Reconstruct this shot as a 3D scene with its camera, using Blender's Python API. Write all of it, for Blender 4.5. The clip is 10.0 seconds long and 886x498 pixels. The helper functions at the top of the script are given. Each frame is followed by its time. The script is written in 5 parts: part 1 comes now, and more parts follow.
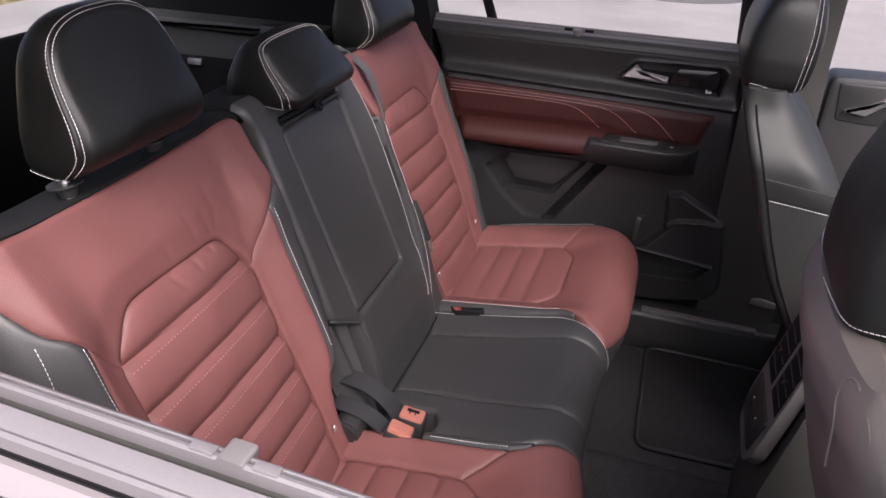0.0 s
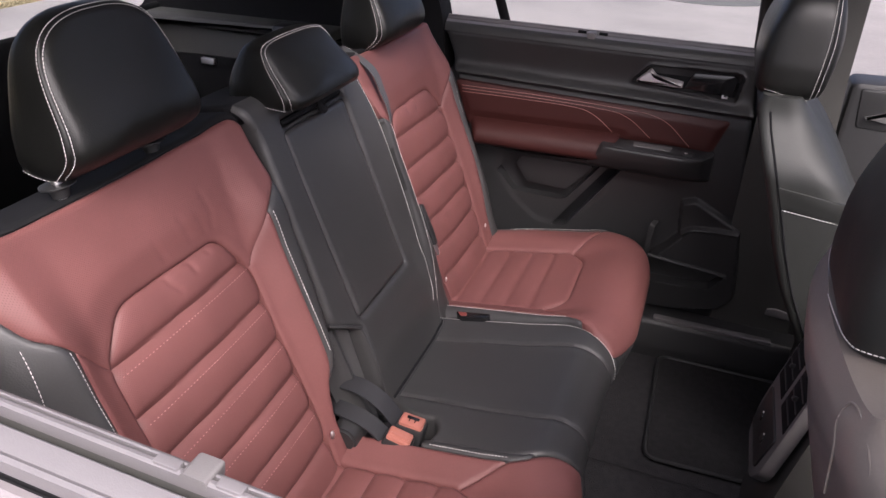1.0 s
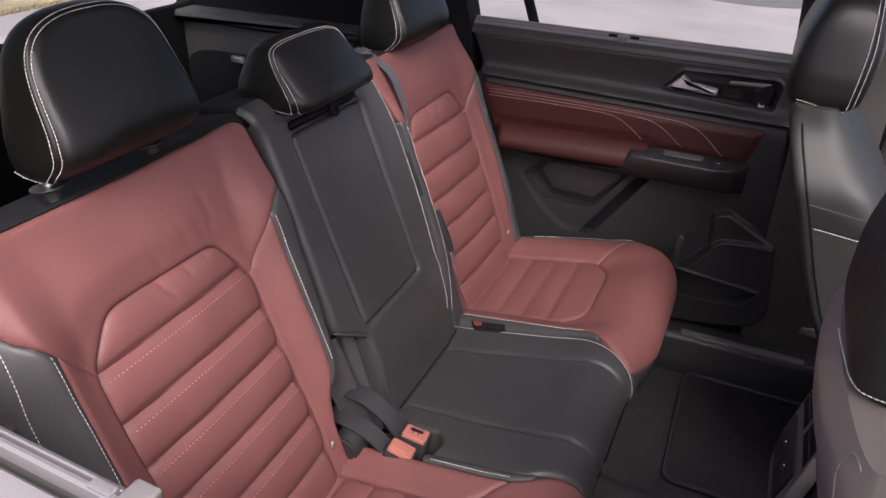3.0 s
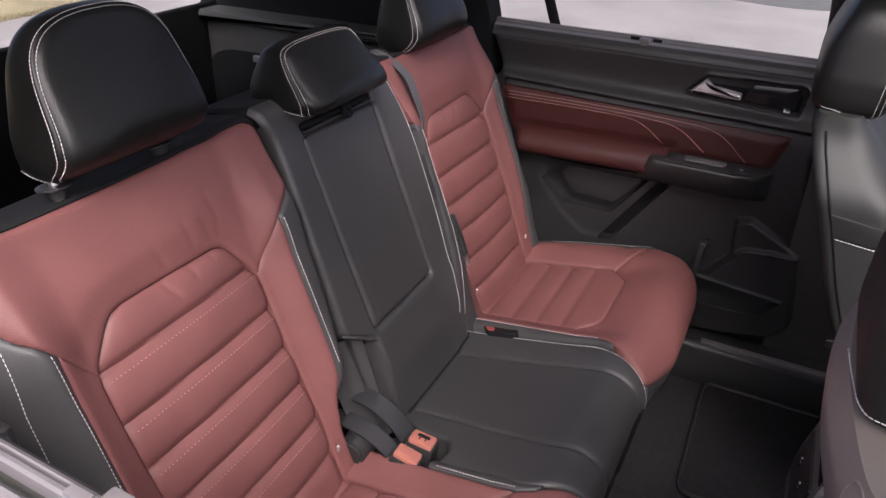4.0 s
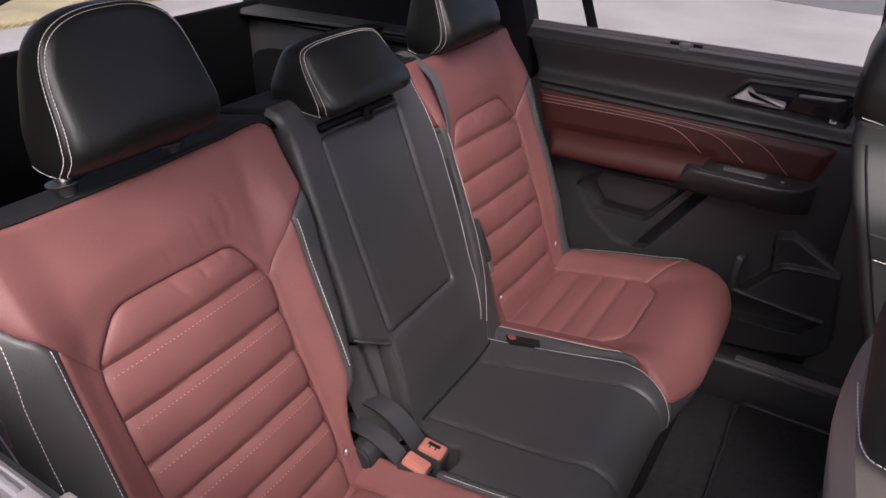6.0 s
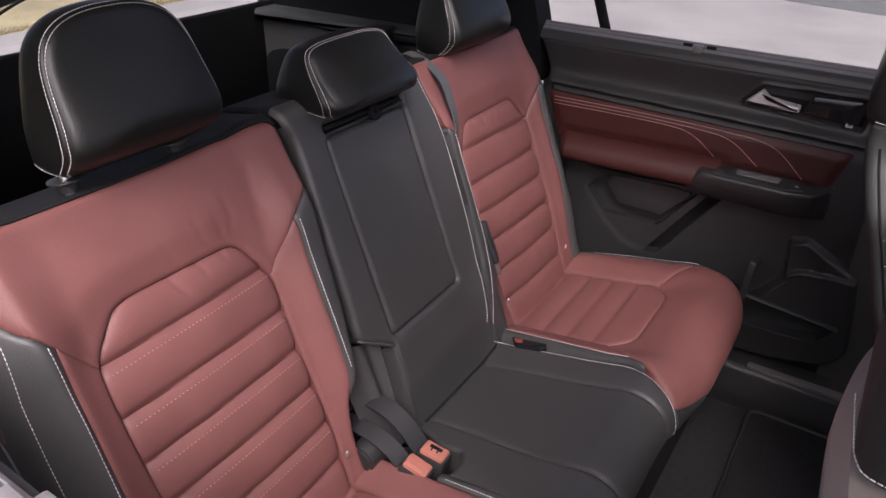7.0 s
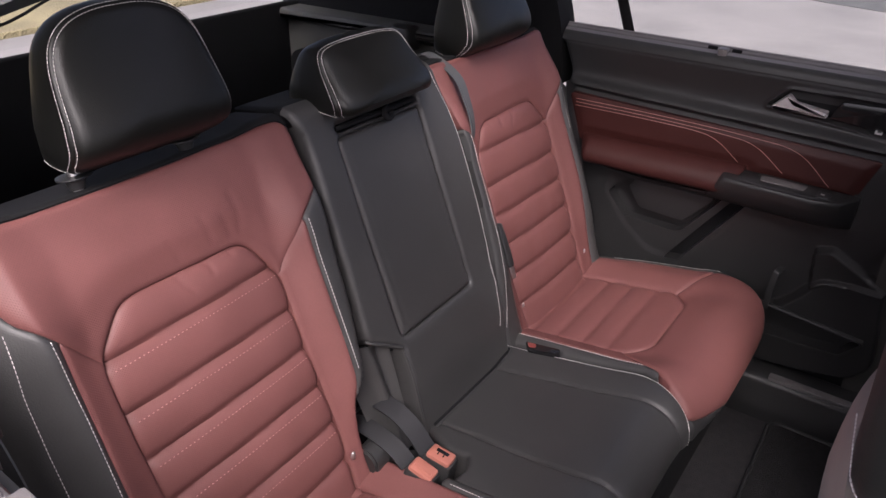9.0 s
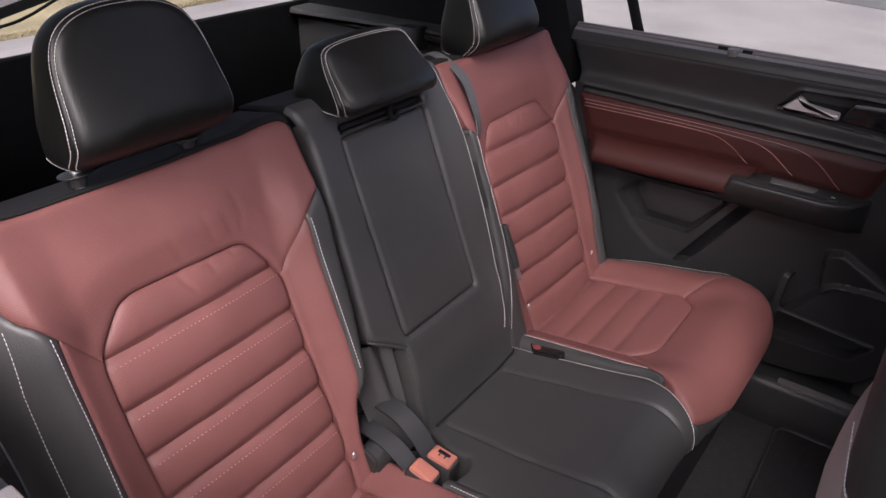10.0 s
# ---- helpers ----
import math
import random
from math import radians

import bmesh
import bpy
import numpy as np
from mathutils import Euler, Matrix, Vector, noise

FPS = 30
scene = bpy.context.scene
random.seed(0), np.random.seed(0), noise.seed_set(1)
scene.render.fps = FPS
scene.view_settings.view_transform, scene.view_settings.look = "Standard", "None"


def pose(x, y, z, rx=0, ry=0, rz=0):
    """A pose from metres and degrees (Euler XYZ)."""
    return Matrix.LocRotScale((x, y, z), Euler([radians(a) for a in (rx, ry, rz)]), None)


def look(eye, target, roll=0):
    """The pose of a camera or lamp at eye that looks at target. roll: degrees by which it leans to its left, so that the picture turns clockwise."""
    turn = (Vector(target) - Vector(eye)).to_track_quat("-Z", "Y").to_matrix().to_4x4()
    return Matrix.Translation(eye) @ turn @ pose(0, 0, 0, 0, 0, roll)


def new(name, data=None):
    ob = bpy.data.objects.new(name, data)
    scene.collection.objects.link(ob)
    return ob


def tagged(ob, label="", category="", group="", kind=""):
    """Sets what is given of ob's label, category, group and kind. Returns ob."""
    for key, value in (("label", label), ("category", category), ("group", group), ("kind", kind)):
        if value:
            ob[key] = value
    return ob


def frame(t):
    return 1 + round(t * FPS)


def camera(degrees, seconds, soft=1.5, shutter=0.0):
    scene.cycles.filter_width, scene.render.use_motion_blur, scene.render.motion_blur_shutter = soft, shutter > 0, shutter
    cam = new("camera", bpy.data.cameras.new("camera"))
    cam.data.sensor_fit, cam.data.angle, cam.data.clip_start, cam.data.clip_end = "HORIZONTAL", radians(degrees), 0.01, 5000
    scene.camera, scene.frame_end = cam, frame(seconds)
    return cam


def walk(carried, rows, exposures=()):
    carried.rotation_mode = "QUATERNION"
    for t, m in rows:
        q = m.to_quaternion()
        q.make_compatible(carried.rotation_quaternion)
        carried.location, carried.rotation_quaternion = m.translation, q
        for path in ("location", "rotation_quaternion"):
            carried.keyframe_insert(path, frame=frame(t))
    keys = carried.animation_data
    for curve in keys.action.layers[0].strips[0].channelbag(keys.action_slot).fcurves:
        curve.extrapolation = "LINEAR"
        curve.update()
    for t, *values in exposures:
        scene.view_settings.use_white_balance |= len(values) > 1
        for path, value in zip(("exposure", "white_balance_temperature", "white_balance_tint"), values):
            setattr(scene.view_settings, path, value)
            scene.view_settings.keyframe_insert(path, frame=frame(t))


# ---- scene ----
cam = camera(63.1, 10.0)
PATH = [
    (0, (0.499, -1.053, 1.275), (-0.035, 0.606, 0.294), 2.2),
    (0.5, (0.511, -1.038, 1.274), (-0.049, 0.612, 0.293), 2.2),
    (1, (0.521, -1.023, 1.274), (-0.068, 0.617, 0.292), 2.2),
    (1.5, (0.532, -1.008, 1.274), (-0.085, 0.621, 0.29), 2.1),
    (2, (0.544, -0.994, 1.274), (-0.1, 0.624, 0.29), 2.0),
    (2.5, (0.552, -0.98, 1.274), (-0.119, 0.625, 0.288), 2.0),
    (4, (0.579, -0.94, 1.274), (-0.191, 0.618, 0.284), 1.7),
    (4.5, (0.587, -0.93, 1.273), (-0.219, 0.61, 0.283), 1.7),
    (5, (0.594, -0.919, 1.273), (-0.242, 0.603, 0.282), 1.6),
    (5.5, (0.604, -0.906, 1.273), (-0.26, 0.6, 0.281), 1.5),
    (7, (0.631, -0.876, 1.27), (-0.305, 0.589, 0.28), 1.2),
    (7.5, (0.635, -0.869, 1.269), (-0.318, 0.584, 0.279), 1.2),
    (8, (0.638, -0.864, 1.27), (-0.33, 0.578, 0.279), 1.2),
    (8.5, (0.644, -0.857, 1.269), (-0.343, 0.573, 0.278), 1.1),
    (9, (0.651, -0.85, 1.269), (-0.354, 0.568, 0.278), 1.0),
    (9.5, (0.656, -0.842, 1.268), (-0.364, 0.564, 0.276), 1.0),
    (10, (0.661, -0.837, 1.268), (-0.373, 0.559, 0.276), 0.9),
]
walk(cam, [(t, look(eye, aim, roll)) for t, eye, aim, roll in PATH], [(0.0, 2.13, 6120, 15), (4.0, 2.01, 6120, 15), (10.0, 1.94, 6120, 15)])

# ---- light ----
SUN_UP, SUN_TURN = 51, 146
world = bpy.data.worlds.new("sky")
scene.world = world
world.use_nodes = True
sky = world.node_tree.nodes.new("ShaderNodeTexSky")
sky.sky_type, sky.sun_disc = "NISHITA", False
sky.sun_elevation, sky.sun_rotation = radians(SUN_UP), radians(SUN_TURN)
sky.air_density, sky.dust_density, sky.ozone_density = 0.29, 6.5, 0.0
back = world.node_tree.nodes["Background"]
back.inputs["Strength"].default_value = 0.135
world.node_tree.links.new(sky.outputs[0], back.inputs[0])
sun = new("sun", bpy.data.lights.new("sun", "SUN"))
sun.data.energy, sun.data.angle, sun.data.color = 0.62, radians(40), (1.0, 0.98, 0.97)
a, e = radians(SUN_TURN), radians(SUN_UP)
way = Vector((math.sin(a) * math.cos(e), math.cos(a) * math.cos(e), math.sin(e)))
sun.matrix_world = way.to_track_quat("Z", "Y").to_matrix().to_4x4()

# ---- materials ----


def material(name, colour, rough=0.5, metal=0.0, spec=0.5, vary=0.12, scale=14.0, grain=0.0, grain_scale=500.0, holes=0.0, uv=False, coat=0.0, depth=0.0006):
    """A surface with two scales of colour change, a fine relief and, for pierced leather, a lattice of small holes."""
    m = bpy.data.materials.new(name)
    m.use_nodes = True
    n, l = m.node_tree.nodes, m.node_tree.links
    b = n["Principled BSDF"]
    b.inputs["Roughness"].default_value, b.inputs["Metallic"].default_value = rough, metal
    b.inputs["Specular IOR Level"].default_value, b.inputs["Coat Weight"].default_value = spec, coat
    c = n.new("ShaderNodeTexCoord")
    where = c.outputs["UV" if uv else "Object"]

    def tex(kind, size, detail=3.0):
        t = n.new(kind)
        t.inputs["Scale"].default_value = size
        if kind == "ShaderNodeTexNoise":
            t.inputs["Detail"].default_value = detail
        l.new(where, t.inputs["Vector"])
        return t

    big, fine = tex("ShaderNodeTexNoise", scale), tex("ShaderNodeTexNoise", scale * 23, 2.0)
    add = n.new("ShaderNodeMath")
    add.operation = "MULTIPLY_ADD"
    add.inputs[1].default_value = 0.4
    l.new(fine.outputs["Fac"], add.inputs[0])
    l.new(big.outputs["Fac"], add.inputs[2])
    ramp = n.new("ShaderNodeMapRange")
    ramp.inputs["From Min"].default_value, ramp.inputs["From Max"].default_value = 0.4, 1.0
    ramp.inputs["To Min"].default_value, ramp.inputs["To Max"].default_value = 1 - vary, 1 + vary
    l.new(add.outputs[0], ramp.inputs["Value"])
    shade = n.new("ShaderNodeVectorMath")
    shade.operation = "SCALE"
    shade.inputs[0].default_value = colour
    l.new(ramp.outputs[0], shade.inputs["Scale"])
    out = shade.outputs[0]
    worn = n.new("ShaderNodeMapRange")
    worn.inputs["To Min"].default_value, worn.inputs["To Max"].default_value = max(rough - 0.1, 0.02), min(rough + 0.1, 1)
    l.new(big.outputs["Fac"], worn.inputs["Value"])
    l.new(worn.outputs[0], b.inputs["Roughness"])
    height = None
    if grain:
        g = tex("ShaderNodeTexVoronoi", grain_scale)
        height = g.outputs["Distance"]
    if holes:
        v = n.new("ShaderNodeTexVoronoi")
        v.voronoi_dimensions, v.inputs["Randomness"].default_value = "2D", 0.0
        v.inputs["Scale"].default_value = 1 / holes
        turn = n.new("ShaderNodeMapping")
        turn.inputs["Rotation"].default_value[2] = radians(45)
        l.new(where, turn.inputs["Vector"])
        l.new(turn.outputs[0], v.inputs["Vector"])
        hole = n.new("ShaderNodeMapRange")
        hole.inputs["From Min"].default_value, hole.inputs["From Max"].default_value = 0.16, 0.3
        l.new(v.outputs["Distance"], hole.inputs["Value"])
        mix = n.new("ShaderNodeMapRange")
        mix.inputs["To Min"].default_value = 0.88
        l.new(hole.outputs[0], mix.inputs["Value"])
        s2 = n.new("ShaderNodeVectorMath")
        s2.operation = "SCALE"
        l.new(out, s2.inputs[0])
        l.new(mix.outputs[0], s2.inputs["Scale"])
        out, height = s2.outputs[0], hole.outputs[0]
    l.new(out, b.inputs["Base Color"])
    if height is not None:
        bump = n.new("ShaderNodeBump")
        bump.inputs["Strength"].default_value, bump.inputs["Distance"].default_value = max(grain, 0.3), depth
        l.new(height, bump.inputs["Height"])
        l.new(bump.outputs[0], b.inputs["Normal"])
    return m


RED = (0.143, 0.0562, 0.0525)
M_RED = material("red_leather", RED, 0.54, spec=0.32, vary=0.1, grain=0.25, grain_scale=700, uv=True, depth=0.0004)
M_PERF = material("pierced_red_leather", RED, 0.55, spec=0.32, vary=0.1, holes=0.0026, uv=True)
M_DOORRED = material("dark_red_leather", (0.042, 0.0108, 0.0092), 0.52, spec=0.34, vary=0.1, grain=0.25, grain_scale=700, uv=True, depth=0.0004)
M_BLACK = material("black_leather", (0.0368, 0.0362, 0.0364), 0.44, spec=0.48, vary=0.12, grain=0.3, grain_scale=650, uv=True, depth=0.0004)
# M_BLACK's leather, darkened for the shade on upright headrest faces.
M_HEAD = material("shaded_headrest_leather", (0.0056, 0.0058, 0.0053), 0.40, spec=0.34, vary=0.1, grain=0.3, grain_scale=650, depth=0.0004)
M_THREAD = material("white_thread", (0.68, 0.645, 0.63), 0.7, vary=0.05)
M_REDTHREAD = material("red_thread", (0.45, 0.23, 0.21), 0.7, vary=0.05)
M_PLASTIC = material("black_grained_plastic", (0.0225, 0.0225, 0.0232), 0.48, spec=0.48, vary=0.12, grain=0.3, grain_scale=900, depth=0.0003)
M_GREY = material("grey_satin_plastic", (0.125, 0.118, 0.118), 0.45, vary=0.08, grain=0.2, grain_scale=900, depth=0.0003)
M_TRIM = material("grey_quarter_trim", (0.050, 0.049, 0.045), 0.7, vary=0.1, grain=0.3, grain_scale=700, depth=0.0004)
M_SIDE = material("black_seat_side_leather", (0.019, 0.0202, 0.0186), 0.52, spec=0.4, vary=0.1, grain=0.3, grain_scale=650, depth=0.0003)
# Black leather greyed: the window's sheen is put into the base colour.
M_SHEEN = material("sheen_seat_back_leather", (0.215, 0.188, 0.170), 0.36, spec=0.6, vary=0.08, grain=0.25, grain_scale=700, depth=0.0003)
M_DARK = material("soft_black_cloth", (0.008, 0.008, 0.009), 0.9, spec=0.2, vary=0.2)
M_CARPET = material("black_carpet", (0.034, 0.0328, 0.035), 0.95, spec=0.1, vary=0.25, scale=60, grain=0.8, grain_scale=420, depth=0.002)
M_MAT = material("black_mat_carpet", (0.024, 0.0235, 0.0245), 0.95, spec=0.1, vary=0.3, scale=80, grain=0.8, grain_scale=500, depth=0.0015)
M_BELT = material("belt_webbing", (0.06, 0.062, 0.066), 0.6, vary=0.08, scale=40, grain=0.4, grain_scale=800, depth=0.0004)
M_SLEEVE = material("stiff_webbing", (0.016, 0.016, 0.018), 0.55, vary=0.08, scale=40, grain=0.4, grain_scale=800, depth=0.0004)
M_CHROME = material("satin_chrome", (0.82, 0.80, 0.80), 0.38, metal=1.0, vary=0.04)
M_SATIN = material("satin_silver_plastic", (0.46, 0.43, 0.435), 0.55, metal=0.3, vary=0.04)
M_BUCKLE = material("orange_red_plastic", (0.36, 0.135, 0.10), 0.35, vary=0.06)
M_REDPLASTIC = material("dark_red_plastic", (0.20, 0.045, 0.038), 0.4, vary=0.06)
M_GLOSS = material("gloss_black", (0.01, 0.01, 0.011), 0.15, vary=0.05)
M_PAINT = material("white_car_paint", (0.168, 0.153, 0.156), 0.45, vary=0.02, coat=0.1)
# One sill plastic in two tones: M_SILL holds the sky's sheen, M_SILLFACE doesn't.
M_SILL = material("sky_sheen_sill_plastic", (0.122, 0.115, 0.119), 0.4, vary=0.06, grain=0.2, grain_scale=800, depth=0.0003)
M_SILLFACE = material("black_sill_plastic", (0.024, 0.0242, 0.0242), 0.42, vary=0.08, grain=0.25, grain_scale=900, depth=0.0003)
M_LINER = material("light_headliner", (0.5, 0.48, 0.45), 0.9, vary=0.05)
M_CONCRETE = material("pale_concrete", (0.135, 0.127, 0.124), 0.8, vary=0.25, scale=1.1, grain=0.3, grain_scale=60, depth=0.002)
M_GRASS = material("dry_grass", (0.155, 0.130, 0.072), 0.95, vary=0.4, scale=1.5, grain=0.8, grain_scale=40, depth=0.02)
M_DARKGROUND = material("dark_ground", (0.05, 0.05, 0.05), 0.9, vary=0.3, scale=6)
M_GLASS = bpy.data.materials.new("window_glass")
M_GLASS.use_nodes = True
g = M_GLASS.node_tree.nodes["Principled BSDF"]
g.inputs["Transmission Weight"].default_value, g.inputs["Roughness"].default_value, g.inputs["IOR"].default_value = 1.0, 0.0, 1.0
g.inputs["Base Color"].default_value = (0.93, 0.95, 0.94, 1)

# ---- mesh tools ----


def thing(name, label, category, group="", kind="", at=(0, 0, 0)):
    ob = new(name)
    ob.location = at
    ob.empty_display_size = 0.05
    return tagged(ob, label, category, group, kind)


def link(name, mesh, mat, parent=None, label="", kind=""):
    mesh.materials.append(mat)
    ob = new(name, mesh)
    if parent is not None:
        ob.parent = parent
        if parent.type == "EMPTY":
            ob.matrix_parent_inverse = Matrix.Translation(parent.location).inverted()
    if label:
        ob["label"] = label
    if kind:
        ob["kind"] = kind
    return ob


def mesh_of(name, verts, faces, uvs=None, smooth=True):
    me = bpy.data.meshes.new(name)
    me.from_pydata([tuple(map(float, v)) for v in verts], [], faces)
    if uvs is not None:
        layer = me.uv_layers.new(name="flat")
        idx = np.empty(len(me.loops), dtype=np.int32)
        me.loops.foreach_get("vertex_index", idx)
        layer.data.foreach_set("uv", np.asarray(uvs, dtype=np.float32)[idx].ravel())
    me.polygons.foreach_set("use_smooth", [smooth] * len(me.polygons))
    me.update()
    return me


def part(name, bm, mat, parent=None, label="", smooth=True, kind=""):
    bmesh.ops.recalc_face_normals(bm, faces=bm.faces)
    me = bpy.data.meshes.new(name)
    bm.to_mesh(me)
    bm.free()
    me.polygons.foreach_set("use_smooth", [smooth] * len(me.polygons))
    if smooth:
        me.set_sharp_from_angle(angle=radians(40))
    return link(name, me, mat, parent, label, kind)


def step_up(x, lo, hi):
    t = np.clip((x - lo) / (hi - lo), 0, 1)
    return t * t * (3 - 2 * t)


def rounded(points, radius=0.01, steps=5):
    """The outline with its corners rounded; a third number of a point is its own radius."""
    out, n = [], len(points)
    for i in range(n):
        p = np.array(points[i][:2], float)
        r = points[i][2] if len(points[i]) > 2 else radius
        a, b = np.array(points[i - 1][:2], float) - p, np.array(points[(i + 1) % n][:2], float) - p
        la, lb = np.linalg.norm(a), np.linalg.norm(b)
        d = min(r, la * 0.48, lb * 0.48)
        for k in range(steps + 1):
            t = k / steps
            out.append((1 - t) ** 2 * (p + a / la * d) + 2 * t * (1 - t) * p + t * t * (p + b / lb * d))
    return np.array(out)


def inside(points, x, y):
    """Signed distance to a closed outline, positive within it."""
    p = np.stack([np.ravel(x), np.ravel(y)], -1)
    best, odd = np.full(len(p), 1e9), np.zeros(len(p), bool)
    for a, b in zip(points, np.roll(points, -1, 0)):
        e, w = b - a, p - a
        t = np.clip((w @ e) / max(e @ e, 1e-12), 0, 1)
        best = np.minimum(best, ((w - t[:, None] * e) ** 2).sum(1))
        cross = ((a[1] > p[:, 1]) != (b[1] > p[:, 1]))
        odd ^= cross & (p[:, 0] < (b[0] - a[0]) * (p[:, 1] - a[1]) / (b[1] - a[1] + 1e-15) + a[0])
    return (np.sqrt(best) * np.where(odd, 1, -1)).reshape(np.shape(x))


def near_line(points, x, y):
    """Distance to an open polyline."""
    p = np.stack([np.ravel(x), np.ravel(y)], -1)
    best = np.full(len(p), 1e9)
    points = np.array(points, float)
    for a, b in zip(points[:-1], points[1:]):
        e, w = b - a, p - a
        t = np.clip((w @ e) / max(e @ e, 1e-12), 0, 1)
        best = np.minimum(best, ((w - t[:, None] * e) ** 2).sum(1))
    return np.sqrt(best).reshape(np.shape(x))


def patch(name, field, box, step, place, mat, parent=None, label="", skirt=0.02, kind=""):
    """A sheet over the part of the box where field(u, v) > 0, cut along its edge and turned down there by the skirt.
    place(u, v, d, drop) gives its points."""
    (u0, u1), (v0, v1) = box
    nu, nv = int((u1 - u0) / step) + 2, int((v1 - v0) / step) + 2
    U, V = np.meshgrid(np.linspace(u0, u1, nu), np.linspace(v0, v1, nv), indexing="ij")
    D = field(U, V)
    u, v, d = list(U.ravel()), list(V.ravel()), list(D.ravel())
    inn = D.ravel() > 0
    tris, cuts, rim = [], {}, []
    idx = np.arange(nu * nv).reshape(nu, nv)
    quads = np.stack([idx[:-1, :-1], idx[1:, :-1], idx[1:, 1:], idx[:-1, 1:]], -1).reshape(-1, 4)
    count = inn[quads].sum(1)
    faces = [tuple(map(int, q)) for q in quads[count == 4]]

    def cut(i, j):
        key = (min(i, j), max(i, j))
        if key not in cuts:
            a, b = key
            t = d[a] / (d[a] - d[b])
            cuts[key] = len(u)
            u.append(u[a] + t * (u[b] - u[a])), v.append(v[a] + t * (v[b] - v[a])), d.append(0.0)
        return cuts[key]

    for q in quads[(count > 0) & (count < 4)]:
        q = list(map(int, q))
        poly, edge = [], []
        for k in range(4):
            i, j = q[k], q[(k + 1) % 4]
            if inn[i]:
                poly.append(i)
            if inn[i] != inn[j]:
                c = cut(i, j)
                poly.append(c)
                edge.append((c, inn[i]))
        if len(edge) == 2:
            faces.append(tuple(poly))
            a, b = (edge[0][0], edge[1][0]) if edge[0][1] else (edge[1][0], edge[0][0])
            rim.append((a, b))
        elif len(poly) > 2:
            faces.append(tuple(poly))
    for e, (line, last) in enumerate(((idx[:, 0], 0), (idx[:, -1], 1), (idx[0, :], 1), (idx[-1, :], 0))):
        for i, j in zip(line[:-1], line[1:]):
            if inn[i] and inn[j]:
                rim.append((int(j), int(i)) if not last else (int(i), int(j)))
    u, v, d = np.array(u), np.array(v), np.array(d)
    used = np.unique([i for f in faces for i in f])
    remap = np.full(len(u), -1)
    remap[used] = np.arange(len(used))
    u, v, d = u[used], v[used], np.maximum(d[used], 0)
    verts = place(u, v, d, 0.0)
    faces = [tuple(int(remap[i]) for i in f) for f in faces]
    uvs = np.stack([u, v], -1)
    if skirt and rim:
        ring = {}
        low = place(u, v, d, skirt)
        extra, euv = [], []
        for a, b in rim:
            for i in (a, b):
                if i not in ring:
                    ring[i] = len(verts) + len(extra)
                    extra.append(low[remap[i]]), euv.append(uvs[remap[i]])
            faces.append((int(remap[a]), ring[a], ring[b], int(remap[b])))
        verts, uvs = np.concatenate([verts, extra]), np.concatenate([uvs, euv])
    me = mesh_of(name, verts, faces, uvs)
    bm = bmesh.new()
    bm.from_mesh(me)
    bmesh.ops.recalc_face_normals(bm, faces=bm.faces)
    bm.to_mesh(me)
    bm.free()
    me.set_sharp_from_angle(angle=radians(50))
    return link(name, me, mat, parent, label, kind)


def along(points, pitch):
    """Even places along a polyline, with its direction there."""
    points = np.array(points, float)
    seg = np.linalg.norm(np.diff(points, axis=0), axis=1)
    s = np.r_[0, np.cumsum(seg)]
    at = np.arange(pitch / 2, s[-1], pitch)
    p = np.stack([np.interp(at, s, points[:, k]) for k in range(points.shape[1])], -1)
    q = np.stack([np.interp(np.minimum(at + pitch * 0.2, s[-1]), s, points[:, k]) for k in range(points.shape[1])], -1)
    o = np.stack([np.interp(np.maximum(at - pitch * 0.2, 0), s, points[:, k]) for k in range(points.shape[1])], -1)
    return p, q - o


def stitches(name, lines, parent, mat=None, pitch=0.0056, length=0.0042, wide=0.0006, label="row of white stitches", up=(0.6, -0.3, 0.7)):
    """Short thread stitches along lines of points in space, in one mesh."""
    verts, faces = [], []
    up = np.array(up)
    for line in lines:
        P, W = along(line, pitch)
        for p, w in zip(P, W):
            w = w / (np.linalg.norm(w) + 1e-9)
            s = np.cross(w, up)
            s /= np.linalg.norm(s) + 1e-9
            n = np.cross(s, w)
            k = len(verts)
            for end, r in ((-0.5, 0.6), (-0.3, 1), (0.3, 1), (0.5, 0.6)):
                for ang in (0, 90, 180, 270):
                    verts.append(p + w * length * end + wide * r * (s * math.cos(radians(ang)) + n * math.sin(radians(ang))))
            for ring in range(3):
                for j in range(4):
                    a = k + ring * 4
                    faces.append((a + j, a + (j + 1) % 4, a + 4 + (j + 1) % 4, a + 4 + j))
            faces += [(k + 3, k + 2, k + 1, k), (k + 12, k + 13, k + 14, k + 15)]
    return link(name, mesh_of(name, verts, faces), mat or M_THREAD, parent, label, "stuff")


